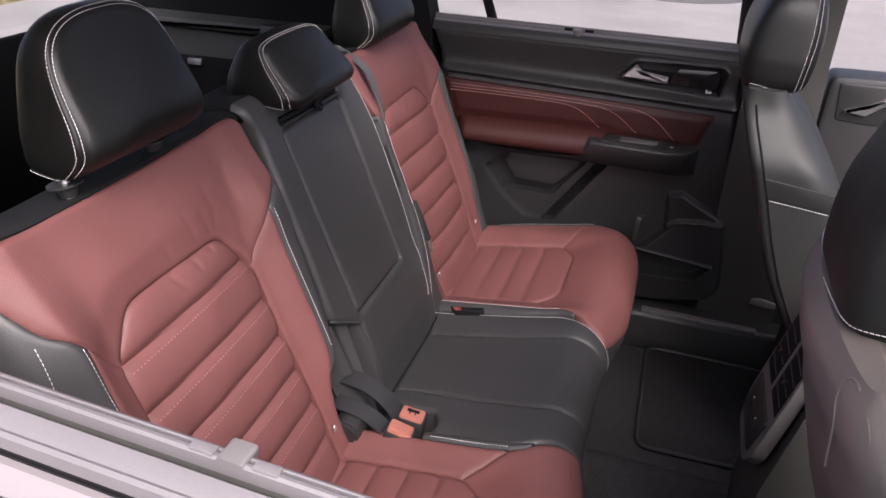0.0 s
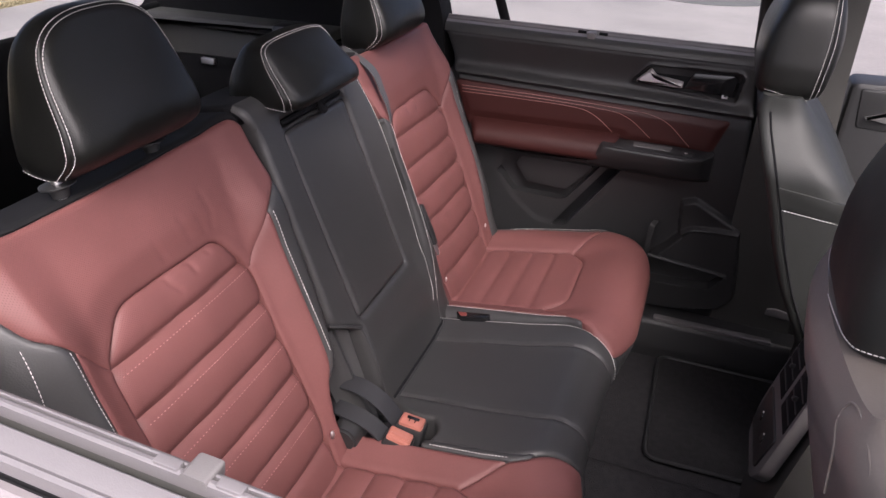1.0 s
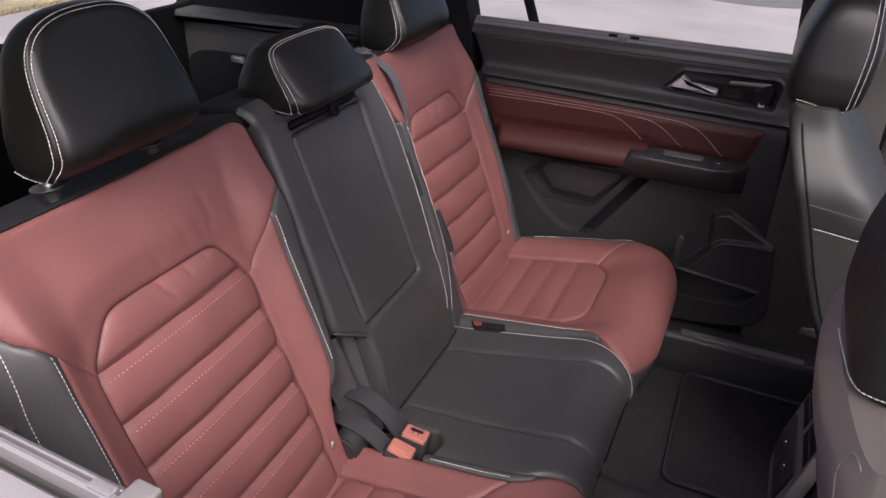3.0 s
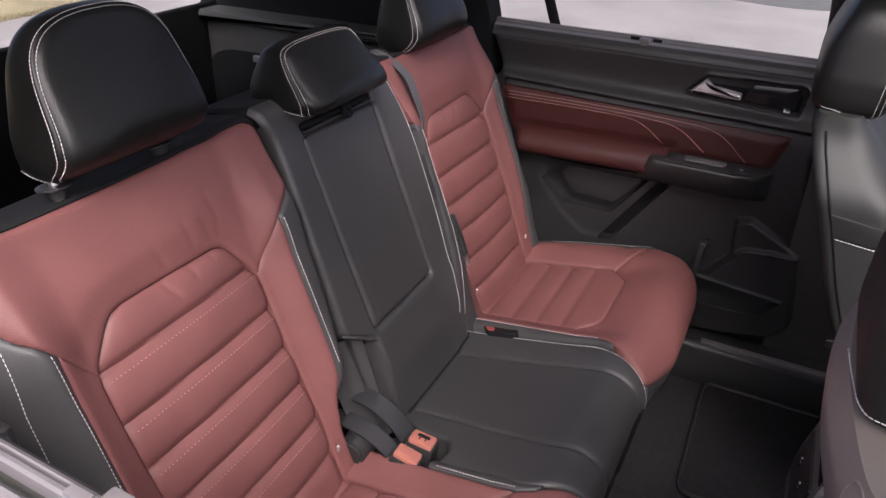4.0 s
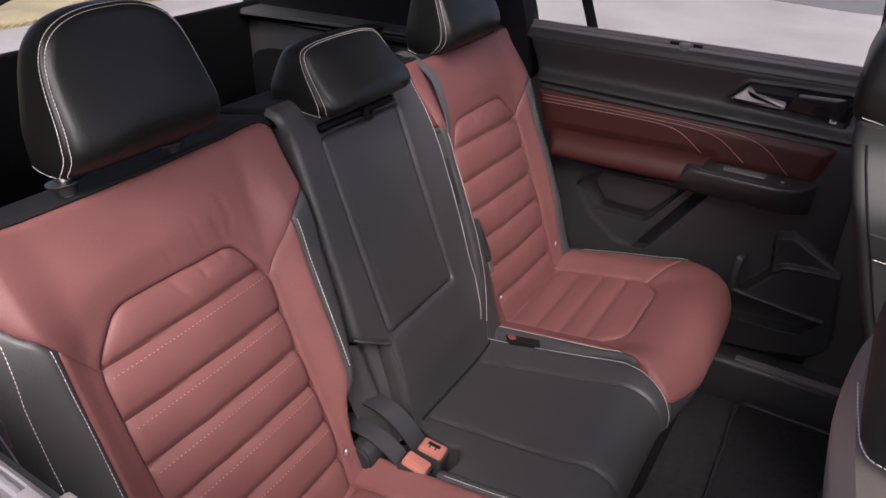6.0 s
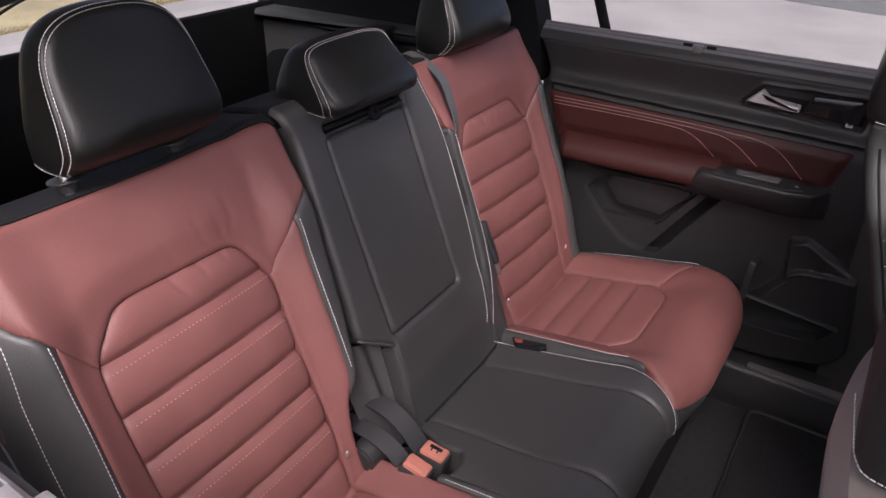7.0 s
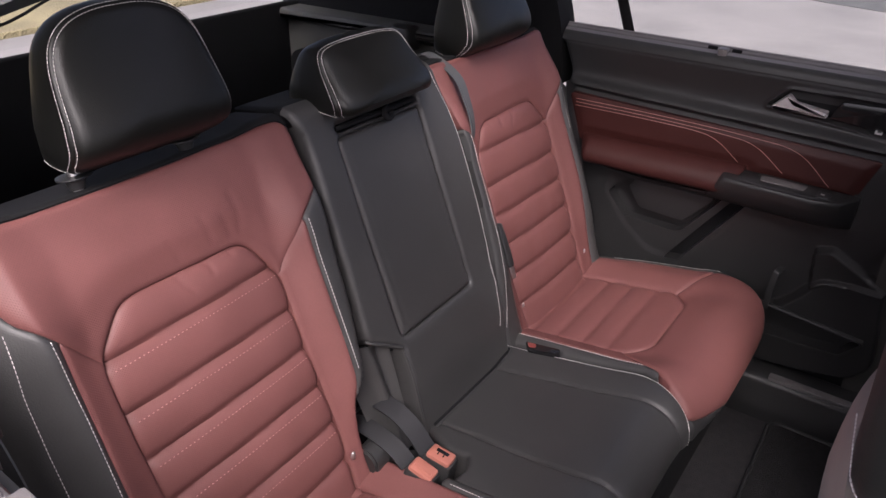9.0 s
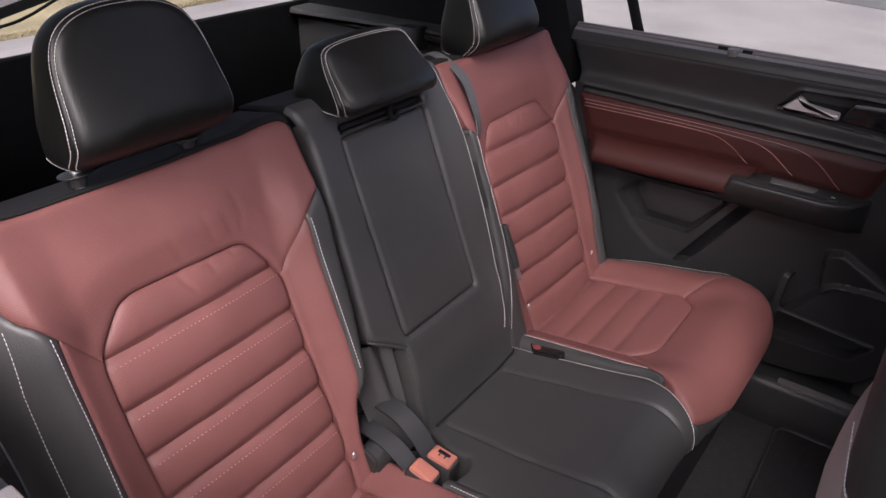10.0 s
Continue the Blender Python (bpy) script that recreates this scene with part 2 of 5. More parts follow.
def prism(bm, outline, lo, hi, bevel, place):
    """An outline raised from lo to hi, its top edge bevelled. place(u, v, w) gives its points."""
    o = np.array(outline, float)
    nxt, prv = np.roll(o, -1, 0), np.roll(o, 1, 0)
    t = nxt - prv
    t /= np.linalg.norm(t, axis=1)[:, None] + 1e-12
    area = ((o[:, 0] * nxt[:, 1]) - (nxt[:, 0] * o[:, 1])).sum()
    nrm = np.stack([-t[:, 1], t[:, 0]], -1) * (1 if area > 0 else -1)
    sgn = 1 if hi > lo else -1
    rows = [(o, lo), (o, hi - sgn * bevel)]
    if bevel:
        rows += [(o + nrm * bevel * 0.3, hi - sgn * bevel * 0.3), (o + nrm * bevel, hi)]
    rings = [[bm.verts.new(place(p[0], p[1], w)) for p in pts] for pts, w in rows]
    n = len(o)
    for a, b in zip(rings[:-1], rings[1:]):
        for i in range(n):
            bm.faces.new((a[i], a[(i + 1) % n], b[(i + 1) % n], b[i]))
    bm.faces.new(rings[-1])
    bm.faces.new(rings[0][::-1])


def box(bm, x0, x1, y0, y1, z0, z1, bevel=0.004):
    prism(bm, rounded([(x0, y0), (x1, y0), (x1, y1), (x0, y1)], bevel * 1.5, 3), z0, z1, bevel, lambda u, v, w: (u, v, w))


def tube(bm, points, radius, sides=8, flat=1.0, up=(0, 0, 1)):
    """A round or flattened bar along points."""
    P = [np.array(p, float) for p in points]
    rings = []
    for i, p in enumerate(P):
        w = P[min(i + 1, len(P) - 1)] - P[max(i - 1, 0)]
        w /= np.linalg.norm(w)
        s = np.cross(w, up)
        s /= np.linalg.norm(s) + 1e-9
        n = np.cross(s, w)
        r = radius[i] if isinstance(radius, (list, tuple)) else radius
        rings.append([bm.verts.new(p + r * (s * math.cos(k * math.tau / sides) + n * flat * math.sin(k * math.tau / sides))) for k in range(sides)])
    for a, b in zip(rings[:-1], rings[1:]):
        for k in range(sides):
            bm.faces.new((a[k], a[(k + 1) % sides], b[(k + 1) % sides], b[k]))
    bm.faces.new(rings[0][::-1]), bm.faces.new(rings[-1])


def strap(bm, points, width, thick=0.0016, across=(0, 1, 0)):
    """A flat belt along points; across is its width's direction, one for all or one for each point."""
    P = [np.array(p, float) for p in points]
    rings = []
    for i, p in enumerate(P):
        w = P[min(i + 1, len(P) - 1)] - P[max(i - 1, 0)]
        w /= np.linalg.norm(w)
        a = np.array(across[i] if np.ndim(across) > 1 else across, float)
        a -= w * (a @ w)
        a /= np.linalg.norm(a)
        n = np.cross(a, w)
        rings.append([bm.verts.new(p + a * sx * width / 2 + n * sn * thick / 2) for sx, sn in ((-1, -1), (1, -1), (1, 1), (-1, 1))])
    for a, b in zip(rings[:-1], rings[1:]):
        for k in range(4):
            bm.faces.new((a[k], a[(k + 1) % 4], b[(k + 1) % 4], b[k]))
    bm.faces.new(rings[0][::-1]), bm.faces.new(rings[-1])


def smooth_line(points, n=8):
    """A soft curve through points."""
    P = [np.array(p, float) for p in points]
    P = [2 * P[0] - P[1]] + P + [2 * P[-1] - P[-2]]
    out = []
    for a, b, c, d in zip(P[:-3], P[1:-2], P[2:-1], P[3:]):
        for k in range(n):
            t = k / n
            out.append(0.5 * (2 * b + (c - a) * t + (2 * a - 5 * b + 4 * c - d) * t * t + (3 * b - a - 3 * c + d) * t**3))
    return out + [P[-2]]


# ---- the bench ----
LEAN, TILT = radians(21.5), radians(8.5)


def on_back(u, v, h):
    """Points of a backrest: u across the car, v up along it, h out of it. It rolls back at its top."""
    u, v, h = np.broadcast_arrays(np.asarray(u, float), np.asarray(v, float), np.asarray(h, float))
    v1, R = 0.531, 0.016
    a = np.clip((v - v1) / R, 0, math.pi / 2)
    more = np.maximum(v - v1 - R * math.pi / 2, 0)
    pv = np.where(v < v1, v, v1 + (R + h) * np.sin(a)) + 0.2 * more
    ph = np.where(v < v1, h, -R + (R + h) * np.cos(a) - more)
    return np.stack([0.075 - math.sin(LEAN) * pv + math.cos(LEAN) * ph, u, 0.40 + math.cos(LEAN) * pv + math.sin(LEAN) * ph], -1)


def on_seat(s, y, h, R=0.058):
    """Points of a cushion: s forward along it, y across the car, h out of it. It rolls down at its front."""
    s, y, h = np.broadcast_arrays(np.asarray(s, float), np.asarray(y, float), np.asarray(h, float))
    s1 = 0.318 + 0.026 * step_up(np.abs(y), 0.16, 0.30)
    a = np.clip((s - s1) / R, 0, radians(100))
    more = np.maximum(s - s1 - R * radians(100), 0)
    ps = np.where(s < s1, s, s1 + (R + h) * np.sin(a)) - more * 0.85
    ph = np.where(s < s1, h, -R + (R + h) * np.cos(a)) - more * 0.53
    return np.stack([0.07 + math.cos(TILT) * ps - math.sin(TILT) * ph, y, 0.375 + math.sin(TILT) * ps + math.cos(TILT) * ph], -1)


def roll(d, R):
    """How far a soft edge of radius R has sunk at the distance d from it."""
    t = np.clip(1 - d / R, 0, 1)
    return R * (1 - np.sqrt(1 - t * t * 0.98))


# outlines of an outer backrest: distance from the car's middle, height along the back
BACK_ALL = rounded([(0.236, -0.05), (0.234, 0.05), (0.224, 0.11), (0.200, 0.15), (0.183, 0.25), (0.168, 0.44), (0.165, 0.54), (0.165, 0.64, 0.002), (0.622, 0.64, 0.002), (0.622, 0.56, 0.02), (0.642, 0.50, 0.05), (0.664, 0.41, 0.03), (0.672, 0.15), (0.65, 0.08), (0.64, -0.05)], 0.015)
BACK_FAR = rounded([(0.160, -0.05), (0.172, 0.10), (0.183, 0.20), (0.183, 0.25), (0.168, 0.44), (0.165, 0.54), (0.165, 0.64, 0.002), (0.622, 0.64, 0.002), (0.622, 0.56, 0.02), (0.642, 0.50, 0.05), (0.664, 0.41, 0.03), (0.672, 0.15), (0.65, 0.08), (0.64, -0.05)], 0.015)
BACK_PANEL = rounded([(0.272, -0.06), (0.262, 0.08), (0.265, 0.24), (0.262, 0.345), (0.302, 0.410), (0.490, 0.411), (0.538, 0.355), (0.540, 0.26), (0.537, 0.12), (0.525, -0.06)], 0.022)
BACK_YOKE = rounded([(0.262, 0.340, 0.004), (0.213, 0.412, 0.004), (0.166, 0.446, 0.004), (0.160, 0.50, 0.01), (0.172, 0.543, 0.03), (0.612, 0.546, 0.015), (0.624, 0.49, 0.02), (0.609, 0.440, 0.01), (0.580, 0.408, 0.03), (0.538, 0.352, 0.004), (0.50, 0.30), (0.30, 0.30)], 0.01)
BACK_IN = rounded([(0.30, -0.06), (0.234, -0.06), (0.232, 0.05), (0.230, 0.094), (0.219, 0.150), (0.2175, 0.20), (0.2145, 0.412, 0.004), (0.263, 0.345, 0.004), (0.30, 0.3)], 0.012)
BACK_OUT = rounded([(0.50, -0.06), (0.50, 0.30), (0.538, 0.354, 0.004), (0.578, 0.406, 0.004), (0.582, 0.20), (0.574, 0.08), (0.565, -0.06)], 0.02)
GROOVES = [(0.357, 0.349), (0.286, 0.279), (0.2215, 0.214), (0.157, 0.150), (0.091, 0.085), (0.025, 0.018)]


def back_height(u, v, outline=BACK_ALL):
    a = np.abs(u)
    h = 0.026 * step_up(a, 0.535, 0.60) + 0.033 * (1 - step_up(a, 0.208, 0.260))
    h = h * (0.55 + 0.45 * step_up(v, 0.0, 0.15)) * (1 - 0.8 * step_up(v, 0.37, 0.54))
    soft = inside(BACK_PANEL, a, v)
    h += 0.0065 * step_up(-soft, 0.0, 0.05) * step_up(v, 0.34, 0.43) * (1 - step_up(v, 0.44, 0.53) * step_up(a, 0.22, 0.45))
    h += 0.004 * np.sin(math.pi * np.clip((a - 0.26) / 0.28, 0, 1)) * step_up(soft, 0, 0.03)
    t = np.maximum(a - 0.588, 0)
    h = h - 0.75 * t * t / (t + 0.008) - 25.0 * np.maximum(a - 0.630, 0) ** 2
    return h - roll(inside(outline, a, v), 0.013 + 0.015 * step_up(a, 0.3, 0.5))


def creases(u, v):
    deep = np.zeros_like(u)
    for k, c in enumerate(([(0.245, 0.500), (0.252, 0.462), (0.247, 0.440)], [(0.300, 0.478), (0.296, 0.448), (0.302, 0.430)], [(0.322, 0.455), (0.317, 0.428)], [(0.352, 0.462), (0.347, 0.432)], [(0.405, 0.450), (0.398, 0.425)])):
        deep += 0.0011 * np.exp(-((near_line(c, np.abs(u), v) / 0.0045) ** 2))
    return deep


def groove_depth(u, v):
    """The sewn channels across the middle of a backrest."""
    a = np.abs(u)
    t = np.clip((a - 0.262) / 0.276, 0, 1)
    deep = np.zeros_like(a)
    for c in ([(0.412, 0.413), (0.408, 0.395), (0.398, 0.380)], [(0.372, 0.414), (0.363, 0.402), (0.362, 0.392)], [(0.330, 0.412), (0.326, 0.402)]):
        deep += 0.0016 * np.exp(-((near_line(c, a, v) / 0.004) ** 2))
    edges = [0.42] + [i + (o - i) * t for i, o in GROOVES] + [-0.045]
    for g in edges[1:-1]:
        q = np.abs(v - g)
        deep += 0.0075 * np.exp(-((q / 0.006) ** 1.3)) + 0.003 * np.exp(-((q / 0.02) ** 2))
    return deep


def seat_gap(v):
    """Where the middle backrest ends on its wider side."""
    return np.interp(v, [-0.05, 0.0, 0.1, 0.18, 0.28, 0.40, 0.46, 0.53, 0.64], [0.160, 0.160, 0.171, 0.183, 0.193, 0.195, 0.191, 0.179, 0.176])


def outer_seat(sg, step):
    seat = thing("rear_seat", "red and black leather rear seat with channelled backrest", "car seat", "rear seats", at=(0.1, sg * 0.4, 0.2))

    outline = BACK_ALL if sg < 0 else BACK_FAR

    def back_place(puff, R, extra=None):
        def place(u, v, d, drop):
            h = back_height(u, v, outline) - roll(d, R) * puff / R - drop
            if extra is not None:
                h = h - extra(u, v)
            return on_back(sg * u, v, h)
        return place

    def back_area(u, v):
        whole = inside(outline, u, v)
        return whole if sg < 0 else np.minimum(whole, (u - seat_gap(v) - 0.003) * 0.9)

    yoke = lambda u, v: np.minimum(np.minimum(inside(BACK_YOKE, u, v), -inside(BACK_PANEL, u, v)), back_area(u, v))
    patch("yoke", yoke, ((0.14, 0.67), (0.28, 0.60)), step, back_place(0.005, 0.012, lambda u, v: 0.0014 * noise_of(u, v, 14) + (creases(u, v) if sg < 0 else 0.0)), M_PERF, seat)
    patch("backrest_panel", lambda u, v: inside(BACK_PANEL, u, v), ((0.25, 0.55), (-0.045, 0.42)), step * 0.8, back_place(0.008, 0.016, lambda u, v: groove_depth(u, v) + 0.0015 * noise_of(u, v, 25)), M_PERF, seat, "red leather panel with sewn channels")
    patch("inner_bolster", lambda u, v: np.minimum(inside(BACK_IN, u, v), -inside(BACK_PANEL, u, v)), ((0.18, 0.31), (-0.045, 0.41)), step, back_place(0.004, 0.010), M_RED, seat)
    patch("outer_bolster", lambda u, v: np.minimum(inside(BACK_OUT, u, v), -inside(BACK_PANEL, u, v)), ((0.49, 0.60), (-0.045, 0.42)), step, back_place(0.004, 0.010), M_PERF, seat)
    rest = lambda u, v: np.minimum(np.minimum(back_area(u, v), -inside(BACK_OUT, u, v)), np.minimum(np.minimum(-inside(BACK_IN, u, v), -inside(BACK_PANEL, u, v)), -yoke(u, v)))
    for u0, u1 in ((0.13, 0.40), (0.40, 0.68)):
        patch("black_border", lambda u, v: np.minimum(np.minimum(rest(u, v), 0.535 - v), np.maximum(v - (0.112 if sg < 0 else -0.04), u - 0.40)), ((u0, u1), (-0.045, 0.56)), step, back_place(0.004, 0.008), M_BLACK, seat, "black leather border of the backrest", skirt=0.09)
    patch("top_strip", lambda u, v: np.minimum(rest(u, v), v - 0.535), ((0.13, 0.68), (0.525, 0.639)), step, back_place(0.002, 0.004), M_DARK, seat, "dull black strip along the top of the backrest", skirt=0.06)
    lines = []
    for path in (np.array([(0.5865, 0.412), (0.5865, 0.31), (0.590, 0.20), (0.582, 0.08), (0.573, 0.0)]), np.array([(0.6195, 0.437), (0.627, 0.362), (0.630, 0.291), (0.632, 0.20), (0.630, 0.05)]), np.array([(0.2095, 0.408), (0.2110, 0.31), (0.2125, 0.20), (0.2135, 0.155)] if sg < 0 else [(0.2095, 0.408), (0.2110, 0.31), (0.2075, 0.20), (0.1955, 0.126), (0.186, 0.07), (0.180, 0.048), (0.172, 0.020)])):
        P, _ = along(path, 0.004)
        inner = sg > 0 and path[0][0] < 0.3
        if sg > 0 and 0.3 < path[0][0] < 0.6:
            P = P[:25]
        lines.append(on_back(sg * P[:, 0], P[:, 1], back_height(P[:, 0], P[:, 1], outline) + (0.0008 if inner else -0.0003)))
    if sg < 0:
        stitches("stitching", lines, seat)
    else:
        stitches("stitching", lines[:2], seat, wide=0.0004)
        stitches("inner_stitching", lines[2:], seat)
    if sg < 0:
        dots = []
        for k, (i, o) in enumerate(GROOVES[:5]):
            P, _ = along(np.array([(0.268, i - 0.0125), (0.532, o - 0.0125)]), 0.004)
            dots.append(on_back(sg * P[:, 0], P[:, 1], back_height(P[:, 0], P[:, 1]) - groove_depth(P[:, 0], P[:, 1]) + 0.0006))
        stitches("channel_stitching", dots, seat, M_REDTHREAD, 0.0062, 0.0024, 0.00048, "row of pale red stitches")
    bm = bmesh.new()
    prism(bm, rounded([(0.16, -0.10), (0.62, -0.10), (0.62, 0.55), (0.16, 0.55)], 0.02), -0.11, -0.06, 0.004, lambda u, v, w: tuple(on_back(sg * u, v - 0.03, w)))
    part("back_shell", bm, M_DARK, seat)
    # cushion
    patch("cushion_panel", lambda s, y: inside(SEAT_PANEL, s, y), ((-0.04, 0.30), (0.25, 0.56)), step, seat_place(sg, 0.006, 0.014, seat_grooves), M_RED, seat, "red leather cushion panel with sewn channels")
    for y0, y1 in ((0.13, 0.38), (0.38, 0.66)):
        patch("cushion_border", lambda s, y: np.minimum(np.minimum(red_area(s, y), -inside(SEAT_PANEL, s, y)), -inside(SEAT_NOSE, s, y)), ((-0.04, 0.50), (y0, y1)), step, seat_place(sg, 0.0055, 0.009), M_RED, seat)
    patch("cushion_nose", lambda s, y: np.minimum(np.minimum(inside(SEAT_NOSE, s, y), red_area(s, y)), -inside(SEAT_PANEL, s, y)), ((0.2, 0.50), (0.13, 0.66)), step, seat_place(sg, 0.0055, 0.009), M_RED, seat, skirt=0.05)
    slot = lambda s, y: s - 0.138 if sg < 0 else np.full_like(s, 1.0)
    edge = lambda s, y: np.minimum(np.minimum(inside(SEAT_ALL, s, y), -red_area(s, y)), slot(s, y))
    cut = lambda s, y: np.minimum(0.40 - s, y - 0.45)
    # Darker plastic black replaces the leather, to put shade under the nose.
    patch("cushion_front", lambda s, y: np.minimum(np.minimum(edge(s, y), -cut(s, y)), s - 0.368), ((0.36, 0.53), (0.13, 0.67)), step, seat_place(sg, 0.003, 0.006), M_PLASTIC, seat, "underside of the cushion's front, darkened for its shade", skirt=0.09)
    patch("cushion_side", lambda s, y: np.minimum(np.minimum(edge(s, y), 0.30 - y), 0.322 - s), ((-0.04, 0.53), (0.13, 0.67)), step, seat_place(sg, 0.003, 0.006), M_BLACK, seat, "black leather edge of the cushion", skirt=0.09)
    patch("cushion_welt", lambda s, y: np.minimum(edge(s, y), cut(s, y)), ((-0.04, 0.45), (0.43, 0.67)), step, seat_place(sg, 0.003, 0.006), M_BLACK, seat, skirt=0.09)
    P, _ = along(np.array([(0.0, 0.2075), (0.15, 0.2095), (0.288, 0.2095)][0 if sg > 0 else 1 :]), 0.004)
    lines = [on_seat(P[:, 0], sg * P[:, 1], seat_height(P[:, 0], P[:, 1]) + 0.0003)]
    P, _ = along(np.array([(0.05, 0.612), (0.15, 0.627), (0.30, 0.631)]), 0.004)
    lines.append(on_seat(P[:, 0], sg * P[:, 1], seat_height(P[:, 0], P[:, 1])))
    stitches("cushion_stitching", lines, seat)
    bm = bmesh.new()
    box(bm, 0.0, 0.44, min(sg * 0.19, sg * 0.6), max(sg * 0.19, sg * 0.6), 0.02, 0.33, 0.02)
    part("seat_base", bm, M_DARK, seat)
    # anchor tags
    for u in (0.262, 0.545):
        bm = bmesh.new()
        p = on_back(sg * u, 0.030, 0.006)
        bmesh.ops.create_uvsphere(bm, u_segments=10, v_segments=6, radius=0.0055 if sg < 0 else 0.004, matrix=Matrix.Translation(p) @ Matrix.Diagonal((0.6, 0.8, 1.5, 1)))
        part("anchor_tag", bm, M_CHROME, seat, "small metal anchor tag")
    drop = 0.0 if sg < 0 else 0.026
    headrest(sg * 0.384, seat, (-0.138, 0.920 - drop), 0.109, 0.186, (-0.004, 0.060, 0.064, 0.050, 0.036, 0.026, 0.020), (-0.054, -0.050, -0.036, -0.024), 0.076, lean=3, sink=0.0 - drop, foot_round=0.030, post_shift=sg * 0.012)
    return seat


def noise_of(u, v, scale):
    return np.array([noise.noise((a * scale, b * scale * 0.6, 3.7)) for a, b in zip(np.ravel(u), np.ravel(v))]).reshape(np.shape(u))


SEAT_ALL = rounded([(-0.05, 0.178), (0.0, 0.178), (0.30, 0.196), (0.37, 0.163), (0.42, 0.156), (0.535, 0.155), (0.535, 0.42), (0.47, 0.52, 0.06), (0.38, 0.612, 0.06), (0.28, 0.653), (0.12, 0.640), (-0.05, 0.61)], 0.02)
SEAT_RED = rounded([(-0.05, 0.212), (0.15, 0.214), (0.29, 0.214, 0.004), (0.315, 0.205, 0.004), (0.342, 0.180), (0.362, 0.150), (0.372, 0.148), (0.390, 0.165), (0.445, 0.28), (0.450, 0.42), (0.440, 0.54, 0.06), (0.392, 0.618, 0.06), (0.27, 0.624), (0.12, 0.616), (-0.05, 0.59)], 0.02)
SEAT_PANEL = rounded([(-0.05, 0.266), (0.225, 0.266), (0.268, 0.305), (0.268, 0.49), (0.235, 0.535), (0.02, 0.525), (-0.05, 0.52)], 0.02)
SEAT_NOSE = rounded([(0.225, 0.267, 0.003), (0.30, 0.205, 0.003), (0.36, 0.10), (0.6, 0.1), (0.6, 0.6), (0.31, 0.66, 0.003), (0.236, 0.534, 0.003), (0.24, 0.4)], 0.003)


def red_area(s, y):
    return np.minimum(inside(SEAT_RED, s, y), inside(SEAT_ALL, s, y))


def seat_height(s, y):
    a = np.abs(y)
    h = (0.022 * (1 - step_up(a, 0.20, 0.275)) + 0.018 * step_up(a, 0.52, 0.59)) * (1 - 0.75 * step_up(s, 0.25, 0.36))
    h += 0.016 * step_up(s, 0.24, 0.34)
    return h - roll(inside(SEAT_ALL, s, a), 0.010 + 0.018 * np.maximum(step_up(a, 0.28, 0.45), 1 - step_up(s, 0.10, 0.26)))


def seat_grooves(s, y):
    deep = np.zeros_like(s)
    for g in (0.022, 0.078, 0.133, 0.188):
        q = np.abs(s - g)
        deep += 0.005 * np.exp(-((q / 0.005) ** 1.3)) + 0.002 * np.exp(-((q / 0.018) ** 2))
    return deep


def seat_place(sg, puff, R, extra=None):
    def place(s, y, d, drop):
        h = seat_height(s, y) - roll(d, R) * puff / R - drop
        if extra is not None:
            h = h - extra(s, y)
        return on_seat(s, sg * y, h)
    return place


